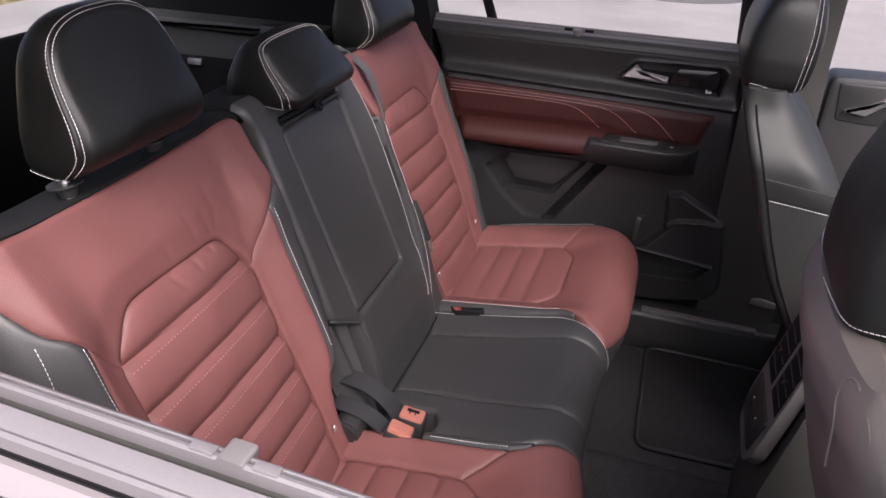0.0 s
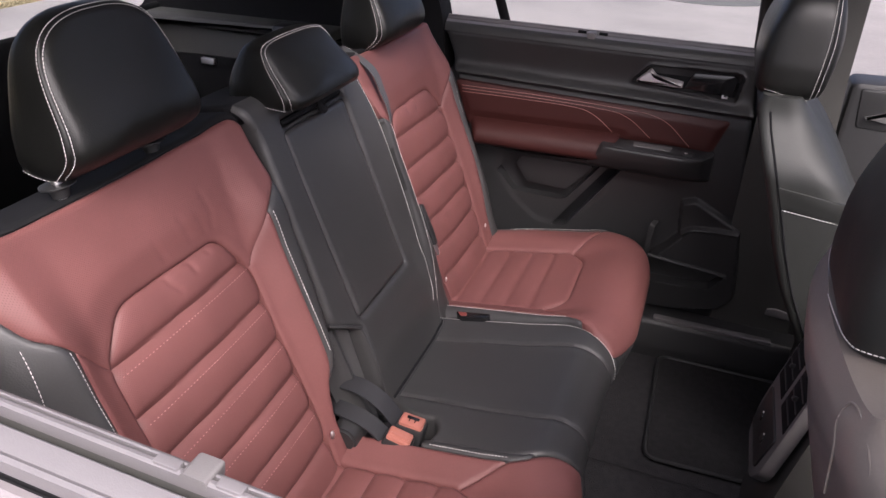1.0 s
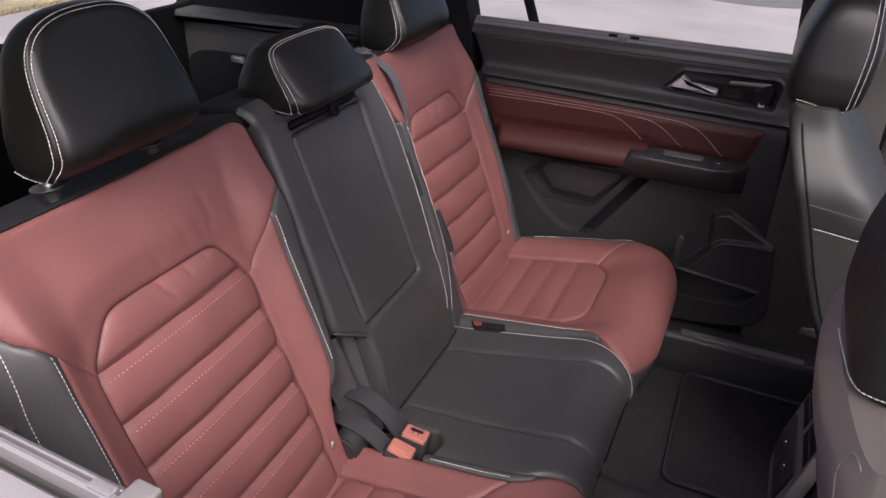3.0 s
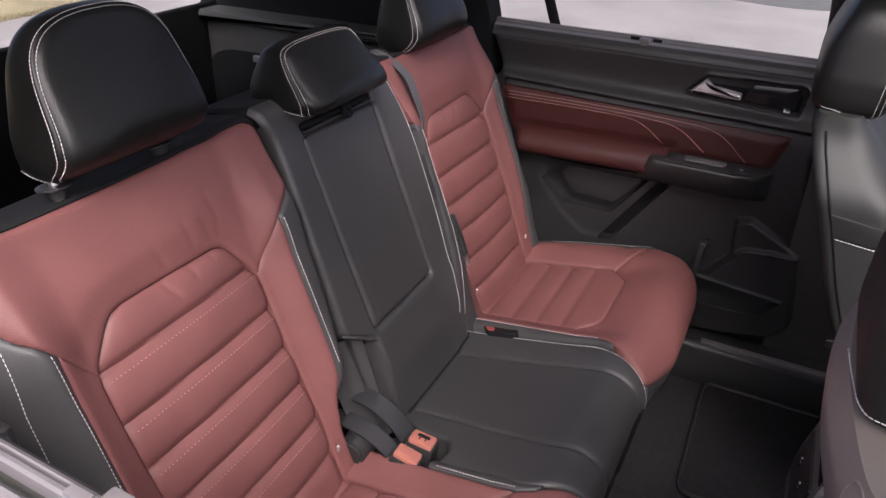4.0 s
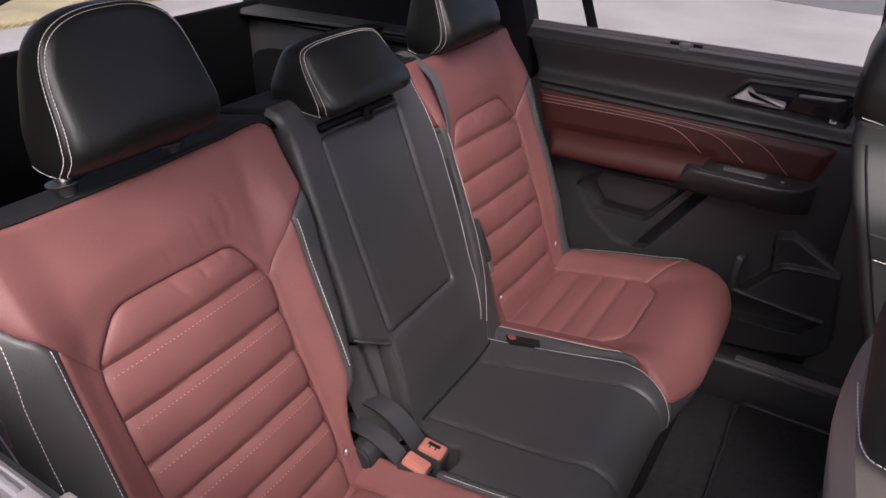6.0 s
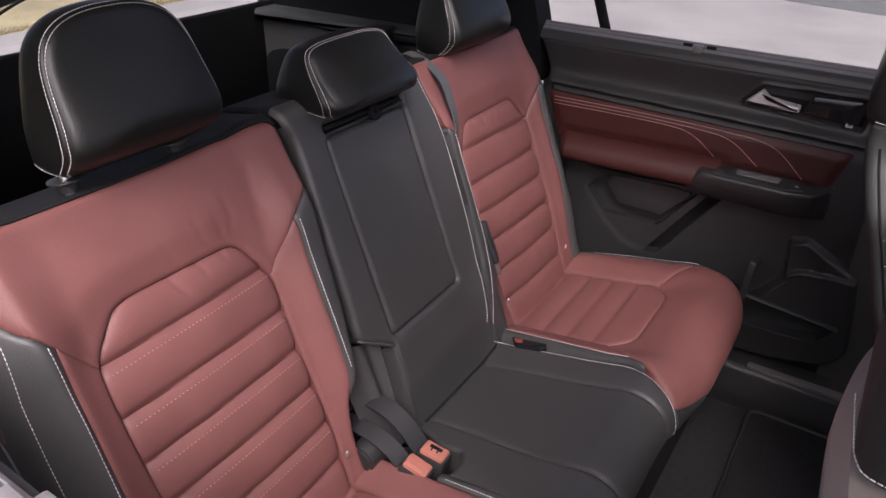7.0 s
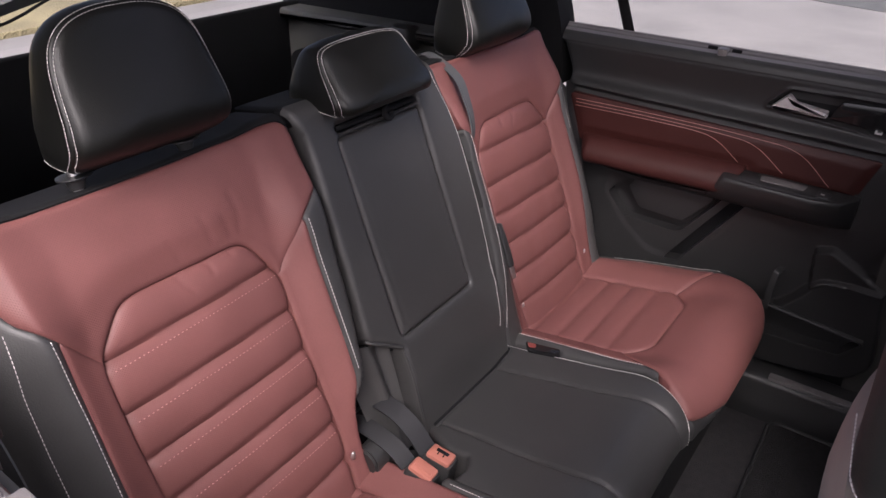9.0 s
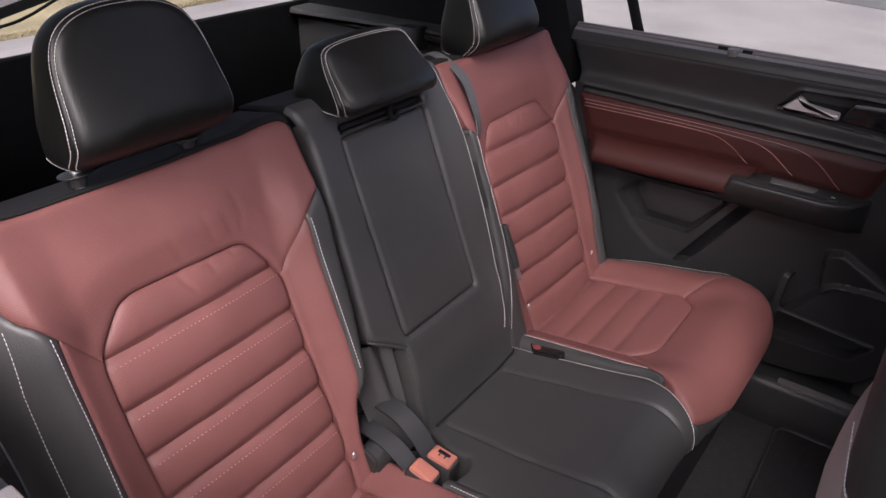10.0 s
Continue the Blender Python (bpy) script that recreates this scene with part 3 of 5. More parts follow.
def headrest(yc, parent, foot, half, tall, front, back, post=0.0, lean=0.0, sink=0.0, low=0.98, seam=0.86, square=6.0, hem=True, mat=None, foot_round=0.026, post_shift=0.0):
    """A padded headrest: a front panel sewn with two rows of stitches onto the deep sides.
    front and back give its depth before and behind its axis at even steps from bottom to top."""
    def wide_at(q):
        w = half * (low + (1 - low) * math.sin(min(q / 0.3, 1) * math.pi / 2) if q < 0.3 else (1 - 0.23 * (q - 0.3)) * max(1 - ((q - 0.3) / 0.7) ** square, 0) ** 0.42)
        t = max(1 - q * tall / foot_round, 0)
        return w - foot_round * (1 - math.sqrt(max(1 - t * t, 0)))

    steps = [foot_round / tall * (1 - math.cos(a)) for a in np.linspace(0, math.pi / 2, 12)]
    steps += list(np.linspace(max(steps[-1], 0.05), 0.3, 8))[1:] + list(0.3 + 0.7 * np.sin(np.linspace(0.08, math.pi / 2, 26)))
    side = [(wide_at(q), tall * q) for q in steps][:-1]
    outline = np.array([(-y, z) for y, z in side[:1]] + side + [(-y, z) for y, z in side[:0:-1]])
    outline, _ = along(np.vstack([outline, outline[:1]]), 0.008)
    n = len(outline)
    mid = np.array((0.0, tall * 0.48))
    lean = math.tan(radians(lean))

    table = []
    for values in (back, front):
        t = np.interp(np.linspace(0, 1, 81), np.linspace(0, 1, len(values)), values)
        table.append(np.convolve(np.r_[[t[0]] * 8, t, [t[-1]] * 8], np.ones(17) / 17, "valid"))

    def place(p, f):
        q = min(max(p[1] / tall, 0), 1) * 80
        a, b = (np.interp(q, np.arange(81), t) for t in table)
        return np.array((foot[0] - p[1] * lean + a + (b - a) * f, yc + p[0], foot[1] + p[1]))

    def ring(size, f):
        return [place(mid + (p - mid) * size, f) for p in outline]

    g0, g1 = seam - 0.035, seam + 0.03
    shell = [(0.02, -0.03), (0.4, -0.02), (0.7, 0.0), (0.86, 0.035), (0.94, 0.10), (0.98, 0.20), (1.0, 0.36), (1.0, 0.55), (0.995, g0 - 0.10), (0.988, g0), (0.978, seam - 0.012), (0.962, seam)]
    panel = [(0.962, seam), (0.966, seam + 0.012), (0.955, g1), (0.93, g1 + (1 - g1) * 0.45), (0.88, g1 + (1 - g1) * 0.8), (0.80, 1.0), (0.62, 1.045), (0.4, 1.07), (0.2, 1.085), (0.02, 1.09)]
    head = None
    for name, rows in (("headrest", shell), ("front_panel", panel)):
        vs = [v for size, f in rows for v in ring(size, f)]
        fs = [(r * n + k, r * n + (k + 1) % n, (r + 1) * n + (k + 1) % n, (r + 1) * n + k) for r in range(len(rows) - 1) for k in range(n)]
        end = 0 if name == "headrest" else (len(rows) - 1) * n
        fs.append(tuple(end + k for k in range(n)))
        bm = bmesh.new()
        me = mesh_of(name, vs, fs)
        bm.from_mesh(me)
        bpy.data.meshes.remove(me)
        ob = part(name, bm, mat or M_HEAD, parent if head is None else head, "black leather headrest with white stitching" if head is None else "")
        head = head or ob
    keep = [k % n for k in range(n + 1)]
    runs = []
    for size, f in ((0.992, g0 - 0.005), (0.957, g1 + 0.004)):
        line = [r for r in ring(size + 0.006, f)]
        line = [line[k] for k in keep]
        cut = [p for p in line]
        run = []
        for p in cut:
            if p[2] > foot[1] + foot_round * 0.16:
                run.append(p)
            elif len(run) > 1:
                runs.append(run)
                run = []
        if len(run) > 1:
            runs.append(run)
    if hem:
        for rise in (0.0,):
            run = []
            for f in np.linspace(0.16, seam - 0.03, 30):
                q = (0.003 + 0.013 * float(step_up(np.array(seam - f), 0.0, 0.75))) / tall
                run.append(place(np.array((-wide_at(q) * float(np.interp(f, (0.1, 0.2, 0.36, 0.55, 0.8), (0.945, 0.982, 1.002, 1.002, 0.994))) - 0.0006, tall * q)), f))
            runs.append(run)
    stitches("stitching", runs, head, pitch=0.0044, length=0.0036, wide=0.0004)
    if post:
        for y in (-post, post):
            bm = bmesh.new()
            base = np.array((foot[0] - 0.013, yc + y + post_shift, foot[1] + 0.002 - sink))
            tube(bm, [base + (0.012, 0, -0.05), base + (0, 0, 0.03)], 0.0062, 12)
            part("post", bm, M_CHROME, head, "chrome post")
            bm = bmesh.new()
            c = base + np.array((0.004, 0, -0.002))
            tube(bm, [c + (0.003, 0, -0.016), c + (0.001, 0, -0.005), c + (0.0005, 0, -0.002), c + (0, 0, 0.0), c + (0, 0, 0.0015)], [0.009, 0.012, 0.0205, 0.0205, 0.015], 24)
            part("post_collar", bm, M_PLASTIC, head)
    return head


outer_seat(-1, 0.0042)
outer_seat(1, 0.0055)

# ---- the middle seat ----
MID_BACK = rounded([(-0.170, 0.64, 0.002), (0.176, 0.64, 0.002), (0.179, 0.53), (0.191, 0.46), (0.195, 0.40), (0.193, 0.28), (0.183, 0.18), (0.171, 0.10), (0.160, 0.0), (0.160, -0.05), (-0.122, -0.05), (-0.118, 0.05), (-0.108, 0.136, 0.006), (-0.172, 0.176, 0.02), (-0.166, 0.25), (-0.156, 0.43), (-0.151, 0.505), (-0.169, 0.558)], 0.02)
ARMREST = rounded([(-0.091, 0.492), (0.113, 0.492), (0.108, 0.152), (-0.096, 0.148)], 0.010)
PULL_SLOT = rounded([(-0.089, 0.499), (-0.089, 0.512), (0.114, 0.512), (0.114, 0.499)], 0.005)


def mid_height(u, v):
    h = 0.020 + 0.010 * np.exp(-(((v - 0.07) / 0.06) ** 2))
    h = h + 0.0025 * np.exp(-(((v - 0.13) / 0.02) ** 2)) + 0.006 * step_up(u, 0.12, 0.19) * (1 - step_up(v, 0.40, 0.52))
    return h - roll(inside(MID_BACK, u, v), 0.011 - 0.006 * step_up(v, 0.44, 0.52))


mid = thing("middle_seat", "narrow black leather middle rear seat with a fold-down armrest", "car seat", "rear seats", at=(0.1, 0.0, 0.2))
patch("backrest", lambda u, v: np.minimum(np.minimum(inside(MID_BACK, u, v), -inside(ARMREST, u, v)), -inside(PULL_SLOT, u, v)), ((-0.20, 0.21), (-0.045, 0.548)), 0.0045,
      lambda u, v, d, drop: on_back(u, v, mid_height(u, v) - roll(d, 0.008) * 0.9 - drop), M_BLACK, mid, skirt=0.06)
patch("top_strip", lambda u, v: inside(MID_BACK, u, v), ((-0.20, 0.21), (0.548, 0.639)), 0.006, lambda u, v, d, drop: on_back(u, v, mid_height(u, v) - 0.001 - drop), M_DARK, mid, "dull black strip along the top of the backrest", skirt=0.06)
patch("armrest", lambda u, v: inside(ARMREST, u, v), ((-0.11, 0.12), (0.14, 0.50)), 0.0045,
      lambda u, v, d, drop: on_back(u, v, 0.017 + 0.004 * step_up(v, 0.45, 0.15) - roll(d, 0.009) * 1.0 - drop - 0.0007 * np.exp(-((np.abs(np.abs(u - 0.008) - 0.088) / 0.003) ** 2))), M_BLACK, mid, "black leather fold-down armrest", skirt=0.03)
bm = bmesh.new()
prism(bm, rounded([(-0.16, -0.12), (0.16, -0.12), (0.16, 0.55), (-0.16, 0.55)], 0.01), -0.11, -0.055, 0.002, lambda u, v, w: tuple(on_back(u, v - 0.03, w)))
part("back_shell", bm, M_DARK, mid)
bm = bmesh.new()
prism(bm, rounded([(-0.12, 0.13), (0.14, 0.13), (0.14, 0.53), (-0.12, 0.53)], 0.01), -0.05, 0.0, 0.002, lambda u, v, w: tuple(on_back(u, v, w)))
part("backing", bm, M_DARK, mid)
bm = bmesh.new()
loop = [on_back(0.026 + 0.010 * math.cos(a), 0.500 + 0.008 * math.sin(a), 0.021 + 0.006 * math.sin(a / 2)) for a in np.linspace(0.3, math.tau - 0.3, 18)]
tube(bm, loop, 0.0055, 8, up=(0.9, 0.1, 0.4))
part("pull_loop", bm, M_DARK, mid, "black fabric pull loop")
bm = bmesh.new()
tube(bm, [on_back(-0.085, 0.506, 0.012), on_back(0.015, 0.505, 0.017), on_back(0.11, 0.505, 0.012)], 0.004, 8, up=(0.9, 0.1, 0.4))
part("pull_strap", bm, M_DARK, mid)

MID_SEAT = rounded([(-0.05, -0.10), (0.0, -0.10), (0.10, -0.135), (0.130, -0.132, 0.008), (0.146, -0.16, 0.008), (0.140, -0.196, 0.006), (0.29, -0.197), (0.36, -0.166), (0.42, -0.153), (0.56, -0.150), (0.56, 0.150), (0.42, 0.153), (0.36, 0.168), (0.30, 0.192), (0.0, 0.172), (-0.05, 0.170)], 0.02)
SEAMS = [[(-0.05, 0.090), (0.0, 0.096), (0.17, 0.115), (0.30, 0.125), (0.40, 0.128), (0.56, 0.12)], [(-0.05, -0.072), (0.02, -0.080), (0.30, -0.088), (0.40, -0.074), (0.56, -0.06)]]


def mid_seat_height(s, y):
    h = 0.006 + 0.005 * step_up(s, 0.2, 0.33) + 0.005 * step_up(np.abs(y), 0.10, 0.17) + 0.004 * step_up(y, 0.08, 0.17)
    return h - roll(inside(MID_SEAT, s, y), 0.010)


def seam_cut(s, y):
    return sum(0.0034 * np.exp(-((near_line(line, s, y) / 0.0028) ** 2)) + 0.0010 * np.exp(-((near_line(line, s, y) / 0.015) ** 2)) for line in SEAMS)


patch("cushion", lambda s, y: inside(MID_SEAT, s, y), ((-0.04, 0.55), (-0.21, 0.21)), 0.0042, lambda s, y, d, drop: on_seat(s, y, mid_seat_height(s, y) - seam_cut(s, y) + 0.0008 * noise_of(s, y, 16) - drop), M_BLACK, mid, "black leather cushion", skirt=0.08)
lines = []
for path in ([(0.005, 0.166), (0.085, 0.1675), (0.198, 0.1785), (0.295, 0.1855), (0.36, 0.163), (0.42, 0.148), (0.50, 0.146)],):
    P, _ = along(np.array(smooth_line([(*p, 0) for p in path]))[:, :2], 0.004)
    lines.append(on_seat(P[:, 0], P[:, 1], mid_seat_height(P[:, 0], P[:, 1]) + 0.0010))
P, _ = along(np.array(smooth_line([(*p, 0) for p in [(0.160, 0.550), (0.170, 0.515), (0.182, 0.46), (0.1855, 0.40), (0.1855, 0.34), (0.180, 0.24), (0.173, 0.18), (0.161, 0.115), (0.148, 0.065), (0.139, 0.040)]]))[:, :2], 0.004)
lines.append(on_back(P[:, 0], P[:, 1], mid_height(P[:, 0], P[:, 1]) + 0.0005))
stitches("stitching", lines, mid)
crease = []
vs = np.linspace(-0.03, 0.12, 301)
for u in np.linspace(-0.095, 0.158, 24):
    uu = np.full_like(vs, u)
    p = on_back(uu, vs, mid_height(uu, vs))
    dx, dz = p[:, 0] - 0.07, p[:, 2] - 0.375
    ahead, over = dx * math.cos(TILT) + dz * math.sin(TILT), dz * math.cos(TILT) - dx * math.sin(TILT)
    crease.append(p[int(np.argmin(np.abs(over - mid_seat_height(ahead, uu))))])
# Dark tube laid into the crease to deepen its shade.
bm = bmesh.new()
tube(bm, crease, 0.0034, 8, up=(0.5, 0.1, 0.8))
part("crease_shade", bm, M_DARK, mid, "dark tube for the shaded crease between backrest and cushion")
bm = bmesh.new()
tube(bm, [c + np.array((0.0058, 0, 0.0012)) for c in crease], 0.0016, 8, up=(0.5, 0.1, 0.8))
part("cushion_piping", bm, M_BLACK, mid, "thin black piping along the cushion's rear edge")
seam_threads = []
for line in SEAMS:
    P, _ = along(np.array(line[1:-1]), 0.004)
    seam_threads.append(on_seat(P[:, 0], P[:, 1] - 0.003, mid_seat_height(P[:, 0], P[:, 1]) - 0.0008))
stitches("seam_stitching", seam_threads, mid, M_BLACK, wide=0.0006, label="row of dark stitches")
bm = bmesh.new()
box(bm, 0.0, 0.44, -0.19, 0.19, 0.02, 0.33, 0.02)
part("seat_base", bm, M_DARK, mid)
headrest(0.0, mid, (-0.116, 0.902), 0.113, 0.099, (0.066, 0.074, 0.060, 0.040, 0.026, 0.014), (-0.074, -0.056, -0.024), 0.0, lean=8, square=14.0, foot_round=0.012)

# ---- belts and buckles ----
bm = bmesh.new()
P = [on_back(0.226, 0.66, 0.004), on_back(0.222, 0.60, 0.012), on_back(0.224, 0.56, 0.019), on_back(0.231, 0.515, 0.024), on_back(0.236, 0.465, 0.028), on_back(0.234, 0.43, 0.029), on_back(0.229, 0.40, 0.024), on_back(0.222, 0.37, 0.005)]
curve = smooth_line(P, 6)
turns = [float(step_up(np.array(k / len(curve)), 0.30, 0.85)) for k in range(len(curve))]
strap(bm, curve, 0.025, 0.0018, [(0.30 * t * -1, 1 - 0.15 * t, -0.12 * t) for t in turns])
belt = thing("seat_belt", "grey-black seat belt lying over the red backrest", "seat belt", at=(0.0, 0.25, 0.5))
part("webbing", bm, M_BELT, belt)
bm = bmesh.new()
prism(bm, rounded([(0.219, 0.132), (0.233, 0.132), (0.235, 0.165), (0.230, 0.225), (0.219, 0.225), (0.215, 0.165)], 0.004), 0.010, 0.035, 0.003, lambda u, v, w: tuple(on_back(u, v, w)))
part("latch", bm, M_PLASTIC, belt, "black belt latch")
bm = bmesh.new()
prism(bm, rounded([(0.224, 0.106), (0.236, 0.106), (0.236, 0.138), (0.224, 0.138)], 0.003), 0.026, 0.029, 0.0006, lambda u, v, w: tuple(on_back(u, v, w)))
part("tongue", bm, M_CHROME, belt, "metal tongue")

nbelt = thing("seat_belt", "grey-black seat belt hanging beside the backrest", "seat belt", at=(-0.05, -0.66, 0.6))
bm = bmesh.new()
strap(bm, smooth_line([(0.005, -0.690, 0.790), (0.018, -0.688, 0.76), (0.034, -0.686, 0.70), (0.05, -0.684, 0.60), (0.02, -0.684, 0.42)]), 0.046, 0.0018, (1, 0.1, 0.2))
part("webbing", bm, M_BELT, nbelt)
bm = bmesh.new()
box(bm, -0.010, 0.026, -0.694, -0.678, 0.770, 0.806, 0.006)
part("latch", bm, M_PLASTIC, nbelt)
bm = bmesh.new()
box(bm, -0.004, 0.020, -0.691, -0.686, 0.732, 0.772, 0.0012)
part("tongue", bm, M_CHROME, nbelt, "metal tongue")

for k, (bx, by, bz, tilt) in enumerate(((0.170, -0.166, 0.414, 8), (0.164, -0.205, 0.412, 16))):
    buckle = thing("belt_buckle", "black belt buckle with an orange-red push button", "belt buckle", "belt buckles", at=(bx, by, bz - 0.05))
    R = Matrix.Translation((bx, by, bz)) @ Euler((radians(-4), radians(tilt), radians(4))).to_matrix().to_4x4()
    bm = bmesh.new()
    box(bm, -0.025, 0.025, -0.0165, 0.0165, -0.055, -0.003, 0.004)
    bm.transform(R)
    part("housing", bm, M_PLASTIC, buckle)
    bm = bmesh.new()
    box(bm, -0.021, 0.021, -0.0145, 0.0145, -0.006, 0.003, 0.003)
    bm.transform(R)
    button = part("push_button", bm, M_BUCKLE, buckle, "orange-red push button")
    bm = bmesh.new()
    if k == 0:
        box(bm, -0.011, 0.011, -0.0035, 0.0035, 0.002, 0.0042, 0.001)
        for x in (-0.006, 0.004):
            box(bm, x, x + 0.002, -0.0095, -0.0045, 0.002, 0.0042, 0.0005)
    else:
        box(bm, -0.016, 0.016, -0.0035, 0.0035, 0.002, 0.0042, 0.001)
    bm.transform(R @ Matrix.Translation((0, 0.004 if k == 0 else -0.004, 0)))
    part("marking" if k == 0 else "button_rib", bm, M_GLOSS if k == 0 else M_BUCKLE, button)
    bm = bmesh.new()
    P = [(-0.01, by - 0.0, 0.40), (0.02, by + 0.002, 0.450 - 0.02 * k), (0.070, by, 0.458 - 0.025 * k), (0.115, by, 0.436 - 0.018 * k), (bx - 0.01, by, bz - 0.03)]
    strap(bm, smooth_line(P), 0.033 - 0.003 * k, 0.004, (0.1, 1, 0.15))
    part("sleeve", bm, M_SLEEVE, buckle, "stiff black webbing sleeve")
bm = bmesh.new()
bmesh.ops.create_cone(bm, cap_ends=True, segments=28, radius1=0.028, radius2=0.024, depth=0.05, matrix=Matrix.Translation((0.075, -0.216, 0.40)) @ Euler((radians(90), 0, 0)).to_matrix().to_4x4())
bmesh.ops.bevel(bm, geom=[e for e in bm.edges if e.calc_face_angle(0) > 0.8], offset=0.004, segments=2, affect="EDGES")
tagged(part("pivot_cap", bm, M_PLASTIC), "round black plastic hinge cap between the seats", "cap")
bm = bmesh.new()
prism(bm, rounded([(-0.02, 0.15, 0.03), (0.02, 0.30, 0.04), (0.14, 0.38, 0.03), (0.17, 0.36), (0.17, 0.10), (-0.02, 0.10)], 0.02), -0.235, -0.14, 0.008, lambda u, v, w: (u - 0.02, w, v))
part_ob = tagged(part("hinge_cover", bm, M_PLASTIC), "black plastic hinge cover in the gap beside the seat", "cover")
gusset = []
for r in np.linspace(0, 1, 24):
    for t in np.linspace(0, 1, 20):
        u = (-0.212 + 0.096 * t) * (1 - r) + (-0.190 + 0.058 * t) * r
        v = (0.182 - 0.030 * t) * (1 - r) - 0.04 * r
        fold = 0.010 * math.exp(-(((t - 0.52 - 0.12 * r) / 0.10) ** 2)) - 0.012 * math.exp(-(((t - 0.80 - 0.10 * r) / 0.09) ** 2))
        gusset.append(on_back(u, v, -0.010 + 0.012 * t + fold * math.sin(math.pi * min(0.25 + r, 1) * 0.9) - 0.010 * r * (1 - t)))
link("side_gusset", mesh_of("side_gusset", gusset, [(r * 20 + t, r * 20 + t + 1, r * 20 + t + 21, r * 20 + t + 20) for r in range(23) for t in range(19)]), M_BLACK, mid, "black leather gusset at the side")
bm = bmesh.new()
P = [on_back(-0.170, 0.180, 0.012), on_back(-0.160, 0.1715, 0.018), on_back(-0.138, 0.157, 0.022), on_back(-0.108, 0.1365, 0.025)]
tube(bm, smooth_line(P), 0.0030, 10, up=(0.9, 0.1, 0.4))
part("gusset_hem", bm, M_BLACK, mid)
bm = bmesh.new()
tube(bm, smooth_line([on_back(-0.107, 0.136, 0.022), on_back(-0.113, 0.09, 0.031), on_back(-0.117, 0.05, 0.031), on_back(-0.119, 0.0, 0.026)]), 0.0022, 8, up=(0.9, 0.1, 0.4))
part("side_piping", bm, M_BLACK, mid)
buckle = thing("belt_buckle", "red belt buckle sunk in a slot of the cushion", "belt buckle", "belt buckles", at=(0.13, 0.19, 0.37))
# Flush black patch painted in for the shaded hole of the slot.
bm = bmesh.new()
prism(bm, rounded([(0.056, 0.184), (0.130, 0.188), (0.134, 0.180), (0.128, 0.170), (0.072, 0.164)], 0.006), 0.008, 0.0245, 0.001, lambda u, v, w: tuple(on_seat(u, v, w)))
part("housing", bm, M_GLOSS, buckle)
bm = bmesh.new()
prism(bm, rounded([(0.062, 0.181), (0.082, 0.182), (0.086, 0.171), (0.073, 0.168)], 0.004), 0.020, 0.0262, 0.001, lambda u, v, w: tuple(on_seat(u, v, w)))
part("push_button", bm, M_REDPLASTIC, buckle, "red push button")

# ---- rear doors ----
DOOR_TRIM = rounded([(-0.115, 0.872, 0.003), (0.628, 0.872, 0.003), (0.645, 0.68), (0.705, 0.26, 0.03), (0.67, 0.232, 0.03), (0.30, 0.20), (0.05, 0.24), (0.0, 0.45), (-0.08, 0.76)], 0.012)
D_NICHE = rounded([(0.045, 0.522), (0.066, 0.548), (0.10, 0.575), (0.32, 0.585), (0.304, 0.562), (0.238, 0.472), (0.222, 0.464), (0.092, 0.466)], 0.007)
D_PLATE = rounded([(0.093, 0.545), (0.128, 0.496), (0.234, 0.493), (0.294, 0.560), (0.292, 0.580), (0.112, 0.572)], 0.006)
D_BAND = rounded([(0.336, 0.580), (0.368, 0.580), (0.243, 0.393), (0.206, 0.388)], 0.005)
D_WELL = rounded([(0.03, 0.52), (0.09, 0.44), (0.16, 0.385), (0.24, 0.385), (0.34, 0.50), (0.36, 0.60), (0.05, 0.58)], 0.02)
D_BIN = rounded([(0.40, 0.21), (0.40, 0.33), (0.476, 0.369), (0.517, 0.418), (0.55, 0.467), (0.608, 0.474), (0.674, 0.475, 0.008), (0.690, 0.384), (0.701, 0.294), (0.664, 0.248), (0.547, 0.223)], 0.02)
D_WEDGE = rounded([(0.530, 0.44), (0.523, 0.527), (0.557, 0.538), (0.611, 0.508), (0.676, 0.474), (0.66, 0.43)], 0.008)
D_POCKET = rounded([(0.42, 0.373), (0.47, 0.370), (0.561, 0.362), (0.662, 0.352, 0.004), (0.629, 0.310, 0.004), (0.563, 0.304), (0.42, 0.301)], 0.006)
D_RED = rounded([(-0.075, 0.752), (0.592, 0.739, 0.004), (0.562, 0.650, 0.004), (0.40, 0.66), (0.32, 0.645), (-0.035, 0.640)], 0.012)
D_ARM = rounded([(-0.032, 0.662), (0.355, 0.672, 0.006), (0.300, 0.604, 0.006), (0.0, 0.597)], 0.014)
D_GRIP = rounded([(0.298, 0.603, 0.006), (0.362, 0.678, 0.012), (0.40, 0.684), (0.574, 0.665, 0.016), (0.580, 0.646), (0.53, 0.602, 0.03), (0.36, 0.584), (0.10, 0.572), (0.03, 0.585)], 0.008)
D_HANDLE = rounded([(0.352, 0.799, 0.012), (0.392, 0.845), (0.590, 0.850), (0.602, 0.838), (0.594, 0.780), (0.473, 0.790)], 0.008)
SILL_NEAR = [(0.706, 0.880), (0.708, 0.887), (0.711, 0.8945), (0.714, 0.8965), (0.7155, 0.896), (0.716, 0.892), (0.7185, 0.892), (0.719, 0.897), (0.722, 0.8975), (0.7245, 0.896), (0.7255, 0.886)]
